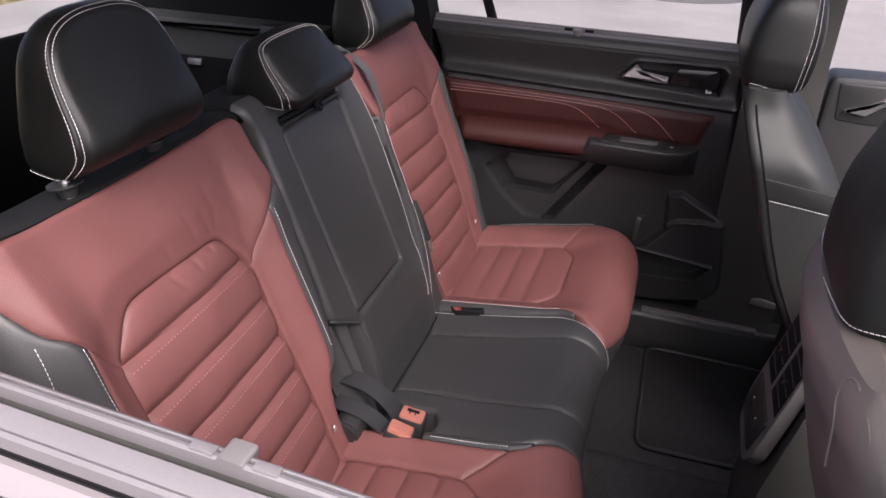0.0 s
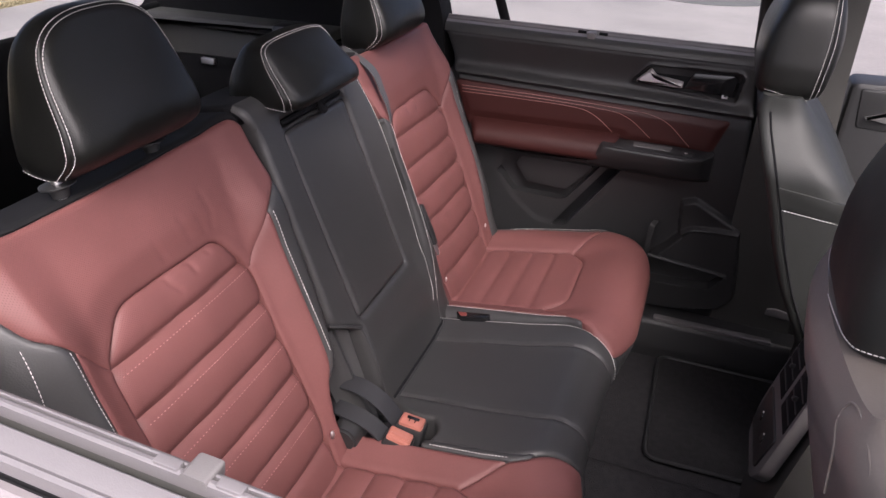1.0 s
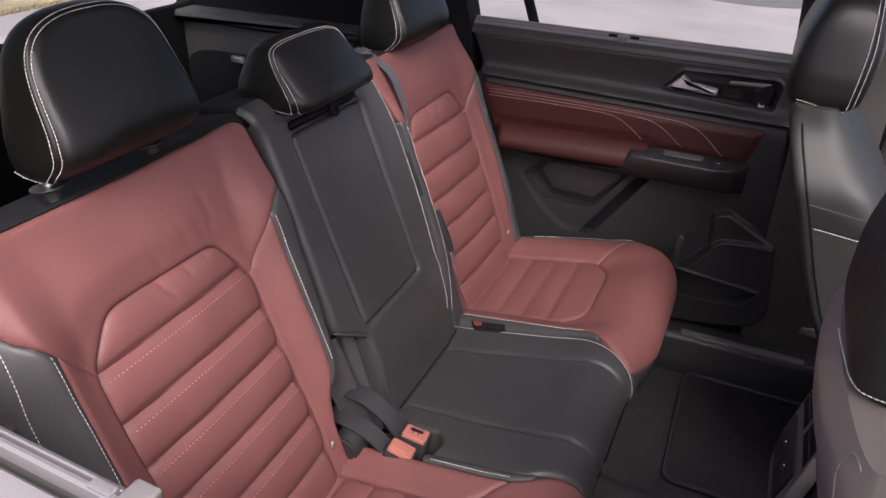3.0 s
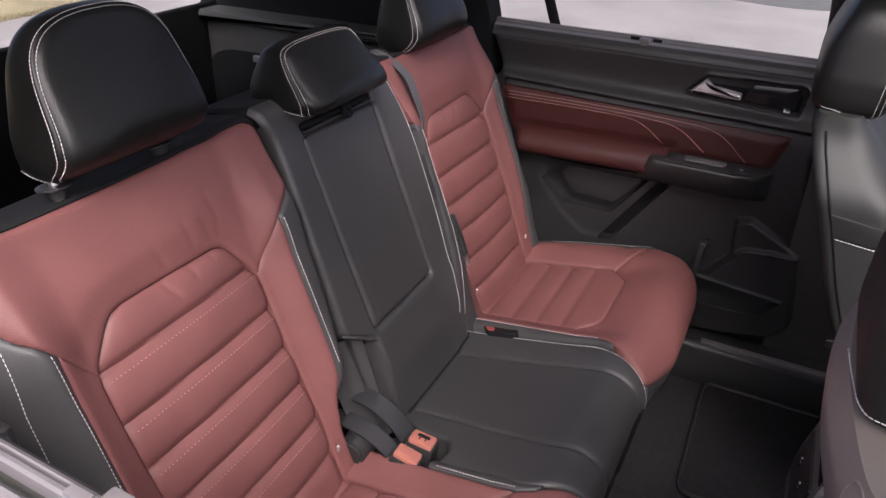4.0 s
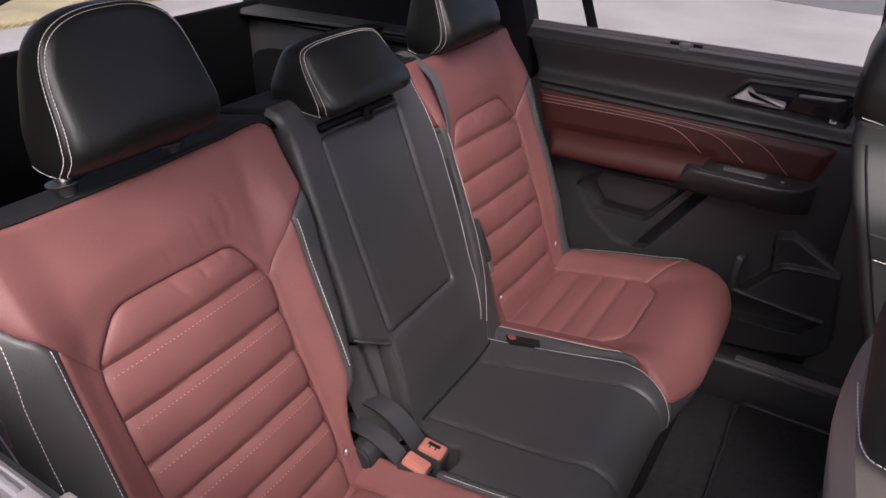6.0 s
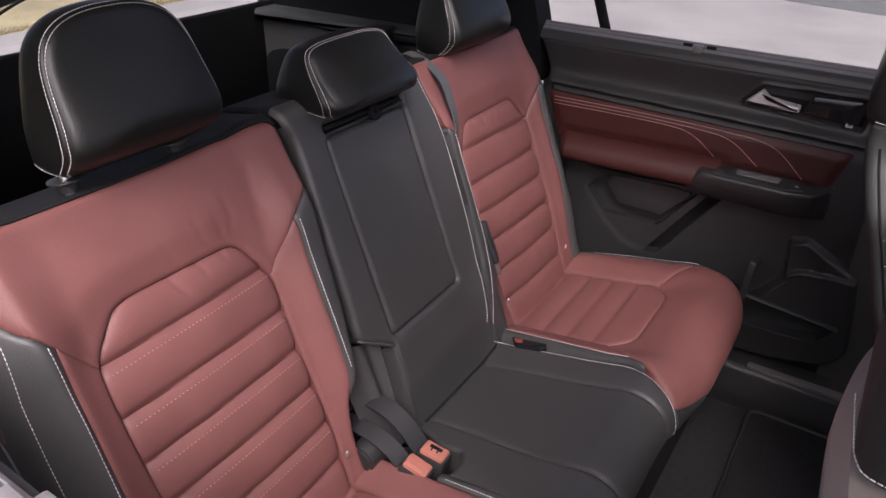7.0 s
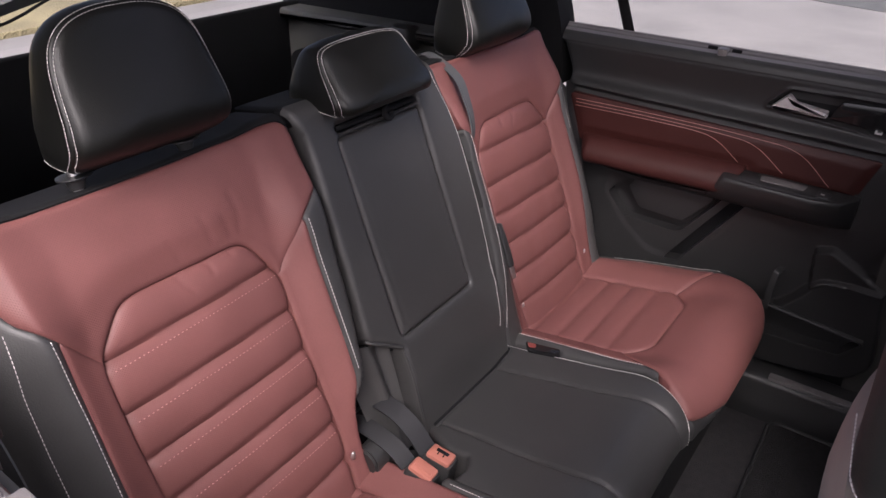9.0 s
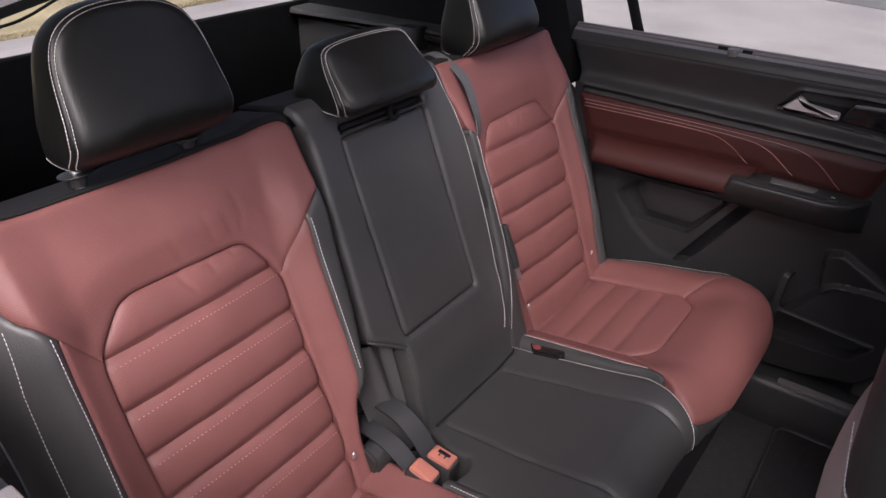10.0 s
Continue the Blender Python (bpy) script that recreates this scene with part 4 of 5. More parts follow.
SILL_FAR = [(0.694, 0.868), (0.6955, 0.874), (0.699, 0.8815), (0.7055, 0.8875), (0.7120, 0.8925), (0.7126, 0.8895), (0.7150, 0.8895), (0.7155, 0.8950), (0.7185, 0.8985), (0.7190, 0.8965), (0.7200, 0.8965), (0.7206, 0.9005), (0.7235, 0.9025), (0.7245, 0.901), (0.7255, 0.886)]
SILL_OUT = [(0.733, 0.880), (0.734, 0.891), (0.737, 0.8945), (0.748, 0.892), (0.752, 0.8895), (0.755, 0.891), (0.758, 0.8885), (0.759, 0.878)]
SKIN = [(0.7605, 0.873), (0.767, 0.874), (0.776, 0.868), (0.795, 0.835), (0.828, 0.76), (0.848, 0.62), (0.858, 0.45), (0.850, 0.28), (0.82, 0.17), (0.79, 0.15)]


def rail(name, profile, xs, sg, mat, parent, label="", thick=0.0):
    """A profile of (distance from the middle, height) drawn out along the car."""
    verts, faces, n = [], [], len(profile)
    for x in xs:
        verts += [(x, sg * y, z) for y, z in profile]
    for r in range(len(xs) - 1):
        for k in range(n - 1):
            a = r * n + k
            faces.append((a, a + 1, a + n + 1, a + n) if sg > 0 else (a, a + n, a + n + 1, a + 1))
    me = mesh_of(name, verts, faces)
    me.set_sharp_from_angle(angle=radians(35))
    return link(name, me, mat, parent, label)


def door(sg):
    ob = thing("rear_door", "black rear door panel with a red leather insert and an open window" if sg < 0 else "closed black rear door panel with a red leather insert", "car door", "rear doors", at=(0.3, sg * 0.75, 0.2))

    def trim_height(x, z):
        p = 0.016 * step_up(z, 0.80, 0.72) + 0.010 * step_up(z, 0.80, 0.868)
        ridge = z - 0.772 + 0.018 * (x + 0.05)
        p += 0.017 * np.where(ridge > 0, np.exp(-((ridge / 0.013) ** 2)), np.exp(-((ridge / 0.006) ** 2)))
        p -= 0.012 * step_up(z, 0.62, 0.45)
        p -= 0.003 * step_up(inside(D_WELL, x, z), 0.0, 0.020)
        p += 0.034 * step_up(inside(D_BIN, x, z), -0.003, 0.009)
        p += 0.024 * step_up(inside(D_WEDGE, x, z), -0.003, 0.006) * (1 - step_up(inside(D_BIN, x, z), 0, 0.01))
        p -= 0.014 * step_up(inside(D_HANDLE, x, z), -0.001, 0.008)
        p += 0.004 * np.exp(-((inside(D_HANDLE, x, z) / 0.004) ** 2))
        p += 0.004 * np.exp(-((inside(D_POCKET, x, z) / 0.003) ** 2)) * step_up(inside(D_BIN, x, z), 0, 0.02)
        return p - roll(np.maximum(inside(DOOR_TRIM, x, z), z - 0.858), 0.014)

    def holes(x, z):
        covered = np.maximum(inside(D_RED, x, z), np.maximum(inside(D_ARM, x, z), inside(D_GRIP, x, z))) - 0.004
        cut = np.maximum(np.maximum(inside(D_NICHE, x, z), inside(D_BAND, x, z)), inside(D_POCKET, x, z))
        return np.minimum(inside(DOOR_TRIM, x, z), -np.maximum(covered, cut))

    def plate(name, outline, deep, proud, bevel, mat, parent=ob, label=""):
        bm = bmesh.new()
        prism(bm, outline, sg * deep, sg * proud, bevel, lambda u, v, w: (u, w, v))
        return part(name, bm, mat, parent, label)

    patch("trim_panel", holes, ((-0.12, 0.71), (0.195, 0.876)), 0.0027 if sg > 0 else 0.009, lambda x, z, d, drop: np.stack([x, sg * (0.708 - trim_height(x, z) + drop), z], -1), M_PLASTIC, ob, "moulded black plastic trim", skirt=0.04)
    plate("niche_floor", D_NICHE, 0.752, 0.738, 0.0, M_PLASTIC)
    plate("niche_plate", D_PLATE, 0.742, 0.7085, 0.003, M_PLASTIC, label="raised black plastic plate")
    plate("slot_floor", D_BAND, 0.752, 0.738, 0.0, M_DARK)
    plate("pocket_floor", D_POCKET, 0.722, 0.706, 0.0, M_PLASTIC)
    bm = bmesh.new()
    tube(bm, smooth_line([(0.425, sg * 0.669, 0.376), (0.470, sg * 0.6675, 0.3745), (0.561, sg * 0.6675, 0.366), (0.663, sg * 0.669, 0.3555)], 6), 0.0055, 8)
    part("pocket_lip", bm, M_PLASTIC, ob)
    bm = bmesh.new()
    tube(bm, [(0.425, sg * 0.670, 0.299), (0.563, sg * 0.669, 0.3015), (0.630, sg * 0.669, 0.3075), (0.6645, sg * 0.669, 0.351)], 0.0030, 8)
    part("pocket_rim", bm, M_PLASTIC, ob)
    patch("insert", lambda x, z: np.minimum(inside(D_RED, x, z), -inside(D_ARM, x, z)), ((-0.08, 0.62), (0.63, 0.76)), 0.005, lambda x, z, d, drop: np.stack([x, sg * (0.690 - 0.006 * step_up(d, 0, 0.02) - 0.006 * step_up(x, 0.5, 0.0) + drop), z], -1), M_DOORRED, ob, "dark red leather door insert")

    def arm_place(x, z, d, drop):
        lo, hi = 0.597 + 0.02 * np.clip(x, 0, 0.3), 0.663 + 0.027 * np.clip(x, 0, 0.36)
        q = np.clip((z - lo) / (hi - lo), 0, 1)
        bulge = (1 - np.abs((q - 0.36) / np.where(q > 0.36, 0.66, 0.40)) ** 2.2) ** 0.6
        return np.stack([x, sg * (0.690 - 0.054 * np.nan_to_num(bulge) * step_up(x, -0.045, 0.0) + drop), z], -1)

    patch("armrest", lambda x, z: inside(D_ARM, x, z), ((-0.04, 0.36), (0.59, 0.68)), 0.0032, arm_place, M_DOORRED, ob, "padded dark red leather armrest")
    patch("armrest_base", lambda x, z: np.minimum(inside(D_GRIP, x, z), -inside(D_ARM, x, z)), ((0.02, 0.61), (0.565, 0.69)), 0.0028, lambda x, z, d, drop: np.stack([x, sg * (0.698 - 0.036 * step_up(z, 0.566, 0.600) * (0.35 + 0.65 * step_up(x, 0.02, 0.16)) * (1 - 0.75 * step_up(x, 0.29, 0.33)) + drop), z], -1), M_PLASTIC, ob, "black plastic edge under the armrest")
    # pull grip: a tapered block with a flat top
    plan = rounded([(0.300, 0.705), (0.322, 0.622), (0.350, 0.618), (0.500, 0.616), (0.548, 0.632), (0.573, 0.672), (0.573, 0.705)], 0.010)
    verts, faces, n = [], [], len(plan)
    for z, slim, inset in ((0.588, 0.62, 0.0), (0.592, 0.48, 0.0), (0.604, 0.34, 0.0), (0.630, 0.14, 0.0), (0.652, 0.0, 0.0), (0.6575, 0.0, 0.0008), (0.6595, 0.0, 0.0035)):
        for x, y in plan:
            y2 = y + (0.705 - y) * slim
            x2 = x - 0.034 * max(0.66 - z, 0) / 0.06 * float(step_up(np.array(x), 0.42, 0.32))
            c = np.array((0.44, 0.66)) - (x2, y2)
            x2, y2 = np.array((x2, y2)) + c / np.linalg.norm(c) * inset
            verts.append((x2, sg * y2, z + 0.03 * (y2 - 0.617) * (z > 0.64)))
    for r in range(6):
        faces += [(r * n + k, r * n + (k + 1) % n, (r + 1) * n + (k + 1) % n, (r + 1) * n + k) for k in range(n)]
    faces.append(tuple(6 * n + k for k in range(n)))
    me = mesh_of("grip", verts, faces)
    bm = bmesh.new()
    bm.from_mesh(me)
    bpy.data.meshes.remove(me)
    grip = part("grip", bm, M_PLASTIC, ob, "black plastic pull grip")

    def on_grip(u, v, w):
        return (u, sg * v, 0.6595 + 0.03 * (v - 0.617) + w)

    # pull_cup is a raised plate, grey to imitate light in the recess.
    for name, outline, lo, hi, mat, label in (("grip_top", [(0.352, 0.692), (0.345, 0.632), (0.360, 0.630), (0.496, 0.628), (0.535, 0.640), (0.556, 0.674), (0.556, 0.692)], -0.002, 0.0010, M_PLASTIC, "black top of the grip"),
                                       ("pull_cup", [(0.386, 0.678), (0.390, 0.650), (0.474, 0.650), (0.478, 0.678)], -0.002, 0.0022, M_GREY, "grey plate standing in for the lit pull cup"),
                                       ("window_switch", [(0.498, 0.664), (0.500, 0.636), (0.524, 0.636), (0.526, 0.664)], -0.002, 0.0040, M_PLASTIC, "black window switch"),
                                       ("switch_mark", [(0.506, 0.652), (0.507, 0.646), (0.514, 0.646), (0.514, 0.652)], 0.0030, 0.0045, M_CHROME, "small bright mark")):
        bm = bmesh.new()
        prism(bm, rounded(outline, 0.005 if name != "switch_mark" else 0.001), lo, hi, 0.0006, on_grip)
        part(name, bm, mat, grip, label)
    arcs = ([(-0.055, 0.725), (0.09, 0.727), (0.231, 0.725), (0.283, 0.712), (0.333, 0.676)], [(-0.055, 0.733), (0.12, 0.7345), (0.292, 0.730), (0.361, 0.718), (0.422, 0.675)], [(-0.055, 0.741), (0.14, 0.742), (0.335, 0.737), (0.441, 0.7245), (0.514, 0.668)])
    lines = [[np.array((x, sg * (0.6835 - 0.006 * float(step_up(x, 0.5, 0.0))), z)) for x, _, z in smooth_line([(x, 0, z) for x, z in arc])] for arc in arcs]
    stitches("stitching", lines, ob, M_REDTHREAD, pitch=0.0044, length=0.0046, wide=0.0006, up=(0, -sg, 0.2))
    xs = np.linspace(-0.114 if sg > 0 else -0.13, 0.63 if sg > 0 else 0.72, 12)
    sill, edge = (SILL_FAR, 3) if sg > 0 else (SILL_NEAR, 2)
    rail("sill_face", sill[: edge + 1], xs, sg, M_SILLFACE, ob, "black plastic sill under the window")
    rail("sill_trim", sill[edge:], xs, sg, M_SILL, ob, "plastic window sill trim, greyed for sky sheen")
    rail("sill_outer", SILL_OUT, xs, sg, M_SILL, ob, "outer sill seal, greyed for sky sheen")
    rail("glass_slot", [(0.725, 0.888), (0.727, 0.878), (0.731, 0.878), (0.7335, 0.888)], xs, sg, M_DARK if sg > 0 else M_TRIM, ob)
    rail("seal_gap", [(0.7585, 0.880), (0.7593, 0.869), (0.7612, 0.869), (0.761, 0.876)], xs, sg, M_DARK, ob)
    rail("outer_skin", SKIN, np.linspace(-0.16, 0.66 if sg > 0 else 0.74, 12), sg, M_PAINT, ob, "white painted door skin")
    for x0, x1 in ((0.214, 0.234), (0.264, 0.284)):
        bm = bmesh.new()
        box(bm, x0, x1, min(sg * 0.7145, sg * 0.7235), max(sg * 0.7145, sg * 0.7235), 0.893, 0.899, 0.001)
        part("blind_slot", bm, M_DARK if sg > 0 else M_SILL, ob)
    bm = bmesh.new()
    prism(bm, rounded([(0.239, 0.880, 0.009), (0.257, 0.880, 0.009), (0.259, 0.8995), (0.237, 0.8995)], 0.004), sg * 0.725, sg * 0.7025, 0.003, lambda u, v, w: (u, w, v))
    part("blind_hook", bm, M_GREY, ob, "small grey sunblind hook")
    bm = bmesh.new()
    prism(bm, rounded([(-0.10, 0.86), (0.62, 0.86), (0.70, 0.24), (0.68, 0.08), (0.05, 0.08)], 0.02), sg * 0.79, sg * 0.768, 0.004, lambda u, v, w: (u, w, v))
    part("door_core", bm, M_PLASTIC, ob)
    # handle
    bm = bmesh.new()
    prism(bm, rounded([(0.365, 0.802, 0.004), (0.395, 0.833, 0.004), (0.4105, 0.8185), (0.472, 0.811), (0.472, 0.799), (0.400, 0.8005)], 0.003), sg * 0.716, sg * 0.694, 0.005, lambda u, v, w: (u, w, v))
    part("door_handle", bm, M_SATIN, ob, "satin chrome door handle")
    plate("handle_recess", rounded([(0.360, 0.802, 0.01), (0.396, 0.838), (0.586, 0.844), (0.595, 0.834), (0.588, 0.786), (0.47, 0.796)], 0.006), 0.726, 0.7195, 0.001, M_DARK)
    plate("recess_panel", rounded([(0.492, 0.834), (0.580, 0.838), (0.587, 0.830), (0.581, 0.789), (0.476, 0.797), (0.483, 0.818)], 0.004), 0.722, 0.7105, 0.002, M_GLOSS, label="gloss black inner panel")
    for x0, x1, z0, z1 in ((0.560, 0.564, 0.787, 0.793), (0.564, 0.570, 0.787, 0.7895), (0.570, 0.573, 0.787, 0.791)):
        bm = bmesh.new()
        box(bm, x0, x1, min(sg * 0.703, sg * 0.7115), max(sg * 0.703, sg * 0.7115), z0, z1, 0.0006)
        part("emblem", bm, M_CHROME, ob, "small bright emblem")
    # lever on the lower trim
    bm = bmesh.new()
    strap(bm, smooth_line([(0.474, sg * 0.680, 0.466), (0.470, sg * 0.664, 0.464), (0.466, sg * 0.658, 0.450), (0.463, sg * 0.652, 0.372)]), 0.013, 0.005, (1, 0, 0.1))
    part("strap_loop", bm, M_PLASTIC, ob)
    # frame round the window
    def bar(name, pts, r, mat=M_PLASTIC, flat=0.5):
        bm = bmesh.new()
        tube(bm, [(x, sg * y, z) for x, y, z in pts], r, 10, flat, up=(0, 1, 0))
        return part(name, bm, mat, ob)
    bar("window_divider", [(0.036, 0.735, 0.88), (0.012, 0.722, 0.96), (-0.075, 0.66, 1.26)], 0.0125, M_DARK)
    bar("window_frame", [(-0.152, 0.735, 0.80), (-0.158, 0.730, 0.95), (-0.165, 0.70, 1.10), (-0.14, 0.66, 1.27)], 0.032)
    bar("window_frame", [(-0.18, 0.655, 1.275), (0.25, 0.655, 1.315), (0.62, 0.655, 1.32)], 0.022)
    fwd = 0.0 if sg > 0 else 0.10
    bar("window_frame", [(0.628 + fwd, 0.735, 0.86), (0.615 + fwd, 0.725, 1.0), (0.58 + fwd * 1.3, 0.66, 1.31)], 0.020)
    if sg > 0:
        for name, pts in (("window_pane", [(0.045, 0.729, 0.885), (0.622, 0.729, 0.885), (0.585, 0.668, 1.31), (-0.06, 0.668, 1.30)]), ("quarter_pane", [(-0.13, 0.729, 0.885), (0.03, 0.729, 0.885), (-0.08, 0.668, 1.27), (-0.14, 0.668, 1.27)])):
            bm = bmesh.new()
            a = [bm.verts.new(p) for p in pts]
            b = [bm.verts.new((p[0], p[1] + 0.004, p[2])) for p in pts]
            bm.faces.new(a), bm.faces.new(b[::-1])
            for k in range(4):
                bm.faces.new((a[k], b[k], b[(k + 1) % 4], a[(k + 1) % 4]))
            pane = part(name, bm, M_GLASS, ob, "clear glass pane", smooth=False)
            pane.visible_shadow = False
    if sg < 0:
        ob.location.x -= 0.02
        ob.location.y -= 0.037
        ob.location.z += 0.006
        ob.rotation_euler.y = 0.045
    return ob


door(1)
door(-1)

# ---- front seats ----


def front_seat(sg, yc):
    ob = thing("front_seat", "black leather front seat seen from behind", "car seat", "front seats", at=(0.85, sg * 0.42, 0.0))
    if sg > 0:
        rear = [(0.30, 0.845), (0.40, 0.81), (0.498, 0.768), (0.60, 0.716), (0.674, 0.687), (0.768, 0.656), (0.874, 0.617), (0.905, 0.609), (0.925, 0.614)]
        front = [(0.30, 0.97), (0.40, 0.945), (0.50, 0.92), (0.60, 0.885), (0.68, 0.855), (0.774, 0.795), (0.827, 0.757), (0.879, 0.713), (0.925, 0.676)]
    else:
        rear = [(0.30, 0.845), (0.40, 0.815), (0.493, 0.775), (0.594, 0.728), (0.68, 0.690), (0.774, 0.660), (0.844, 0.645), (0.885, 0.648), (0.905, 0.662)]
        front = [(0.30, 0.97), (0.40, 0.94), (0.493, 0.905), (0.594, 0.865), (0.68, 0.83), (0.774, 0.79), (0.844, 0.745), (0.885, 0.715), (0.905, 0.690)]
    zz = np.linspace(0.30, 0.925 if sg > 0 else 0.908, 60)
    xr, xf = np.interp(zz, *zip(*rear)), np.interp(zz, *zip(*front))
    n = 64
    verts, faces = [], []
    for z, a, b in zip(zz, xr, xf):
        top = float(step_up(np.array(z), 0.80, 0.908))
        half = (0.215 if sg > 0 else 0.185) - (0.055 if sg > 0 else 0.03) * top - 0.02 * float(step_up(np.array(z), 0.55, 0.30))
        if sg > 0:
            ring = rounded([(a, -half, 0.020), (b, -half, 0.055), (b, half, 0.055), (a, half, 0.020)], 0.02, 15)
            verts += [(x, yc + y, z) for x, y in ring]
            continue
        for k in range(n):
            t = k * math.tau / n
            c, s = math.cos(t), math.sin(t)
            verts.append(((a + b) / 2 + (0.0 if sg > 0 else 0.036 - 0.018 * top) + (b - a) / 2 * abs(c) ** (0.26 if sg > 0 else 0.7) * math.copysign(1, c) + 0.03 * (1 - abs(s)) * (c < 0) * -0.3, sg * yc + half * abs(s) ** (0.24 if sg > 0 else 0.75) * math.copysign(1, s), z))
    for r in range(len(zz) - 1):
        for k in range(n):
            faces.append((r * n + k, r * n + (k + 1) % n, (r + 1) * n + (k + 1) % n, (r + 1) * n + k))
    faces.append(tuple((len(zz) - 1) * n + k for k in range(n)))
    faces.append(tuple(range(n))[::-1])
    me = mesh_of("backrest", verts, faces)
    bm = bmesh.new()
    bm.from_mesh(me)
    part("backrest", bm, M_SHEEN if sg < 0 else M_SIDE, ob, "black leather backrest, greyed for window sheen" if sg < 0 else "black leather backrest")
    bm = bmesh.new()
    box(bm, 0.84, 1.30, sg * yc - 0.23, sg * yc + 0.23, 0.20, 0.38, 0.05)
    part("cushion", bm, M_SIDE, ob)
    bm = bmesh.new()
    box(bm, 0.88, 1.24, sg * yc - 0.19, sg * yc + 0.19, 0.005, 0.20, 0.02)
    part("seat_rail", bm, M_PLASTIC, ob)
    if sg > 0:
        headrest(0.415, ob, (0.648, 0.914), 0.135, 0.192, (0.058, 0.062, 0.045), (-0.052, -0.056, -0.030), 0.07, lean=-3)
    else:
        # Paler leather than on the far headrest, to hold its sheen.
        head = headrest(-0.357, ob, (0.724, 0.902), 0.097, 0.200, (0.055, 0.055, 0.045), (-0.054, -0.056, -0.030), 0.05, lean=-2, seam=0.9, hem=False, mat=M_SIDE)
        hem = smooth_line([(0.667, -0.36, 0.918), (0.669, -0.38, 0.917), (0.671, -0.40, 0.917), (0.676, -0.435, 0.918), (0.69, -0.450, 0.919), (0.74, -0.455, 0.920)])
        stitches("hem_stitching", [hem], head, up=(-0.7, -0.2, -0.5), pitch=0.0046, length=0.0038, wide=0.0006)
    if sg > 0:
        bm = bmesh.new()
        tube(bm, [(float(np.interp(z, *zip(*rear))) + 0.021, yc - (0.215 - 0.055 * float(step_up(np.array(z), 0.80, 0.908)) - 0.02 * float(step_up(np.array(z), 0.55, 0.30))) - 0.0008, z) for z in np.linspace(0.34, 0.90, 40)], 0.0020, 6)
        part("piping", bm, M_DARK, ob)
    if sg < 0:
        bm = bmesh.new()
        tube(bm, smooth_line([(0.686, -0.494, 0.800), (0.680, -0.4934, 0.8488), (0.6752, -0.492, 0.8766), (0.6785, -0.495, 0.8985), (0.6843, -0.509, 0.899), (0.6971, -0.5265, 0.8689), (0.712, -0.531, 0.81)], 8), 0.0011, 8)
        part("shoulder_seam", bm, M_SHEEN, ob, "raised seam on the shoulder, greyed for window sheen")
    lines = []
    yi = sg * yc - sg * 0.2165
    for za, zb in ((0.752, 0.740),):
        lines.append([np.array((x, yi, z)) for x, z in zip(np.linspace(0.680, 0.80, 20), np.linspace(za, zb, 20))])
    if sg > 0:
        stitches("stitching", lines, ob, up=(0, -sg, 0.1))
    bm = bmesh.new()
    prism(bm, rounded([(0.680, 0.756), (0.80, 0.744), (0.80, 0.776), (0.668, 0.791)], 0.003), yi + sg * 0.004, yi - sg * 0.0012, 0.001, lambda u, v, w: (u, w, v))
    if sg > 0:
        part("side_band", bm, M_SIDE, ob, "black band sewn across the side")
    else:
        bm.free()
    return ob


front_seat(1, 0.425)
front_seat(-1, 0.365)

# ---- centre console ----
console = thing("center_console", "black rear end of the centre console with vents and sockets", "console", at=(0.8, 0.01, 0.0))
bm = bmesh.new()
prism(bm, rounded([(0.755, 0.0), (0.735, 0.25), (0.745, 0.37), (0.790, 0.64, 0.03), (1.5, 0.66), (1.5, 0.0)], 0.02), -0.09, 0.115, 0.02, lambda u, v, w: (u, w, v))
part("body", bm, M_TRIM, console)


def on_console(y, q, w):
    """Points of the console's rear face: y across, q up along it, w out of it."""
    return (0.728 + 0.205 * q - 0.98 * w, 0.012 + y, 0.400 + 0.98 * q + 0.205 * w)


bm = bmesh.new()
prism(bm, rounded([(-0.085, 0.02), (-0.060, -0.015), (0.055, -0.015), (0.088, 0.03), (0.090, 0.10), (0.085, 0.235), (-0.085, 0.235)], 0.015), -0.01, 0.012, 0.005, on_console)
bezel = part("bezel", bm, M_GREY, console, "grey plastic bezel")
bm = bmesh.new()
prism(bm, rounded([(-0.062, 0.01), (0.062, 0.01), (0.072, 0.085), (-0.072, 0.085)], 0.008), 0.0, 0.0155, 0.002, on_console)
part("socket_panel", bm, M_PLASTIC, bezel)
for y in (-0.026, 0.030):
    bm = bmesh.new()
    prism(bm, rounded([(y - 0.008, 0.040), (y + 0.008, 0.040), (y + 0.008, 0.050), (y - 0.008, 0.050)], 0.002), 0.01, 0.0175, 0.001, on_console)
    part("socket", bm, M_PLASTIC, bezel)
    bm = bmesh.new()
    prism(bm, rounded([(y - 0.002, 0.053), (y + 0.002, 0.053), (y + 0.002, 0.055), (y - 0.002, 0.055)], 0.001), 0.01, 0.0172, 0.0005, on_console)
    part("socket_mark", bm, M_CHROME, bezel, "small bright mark")
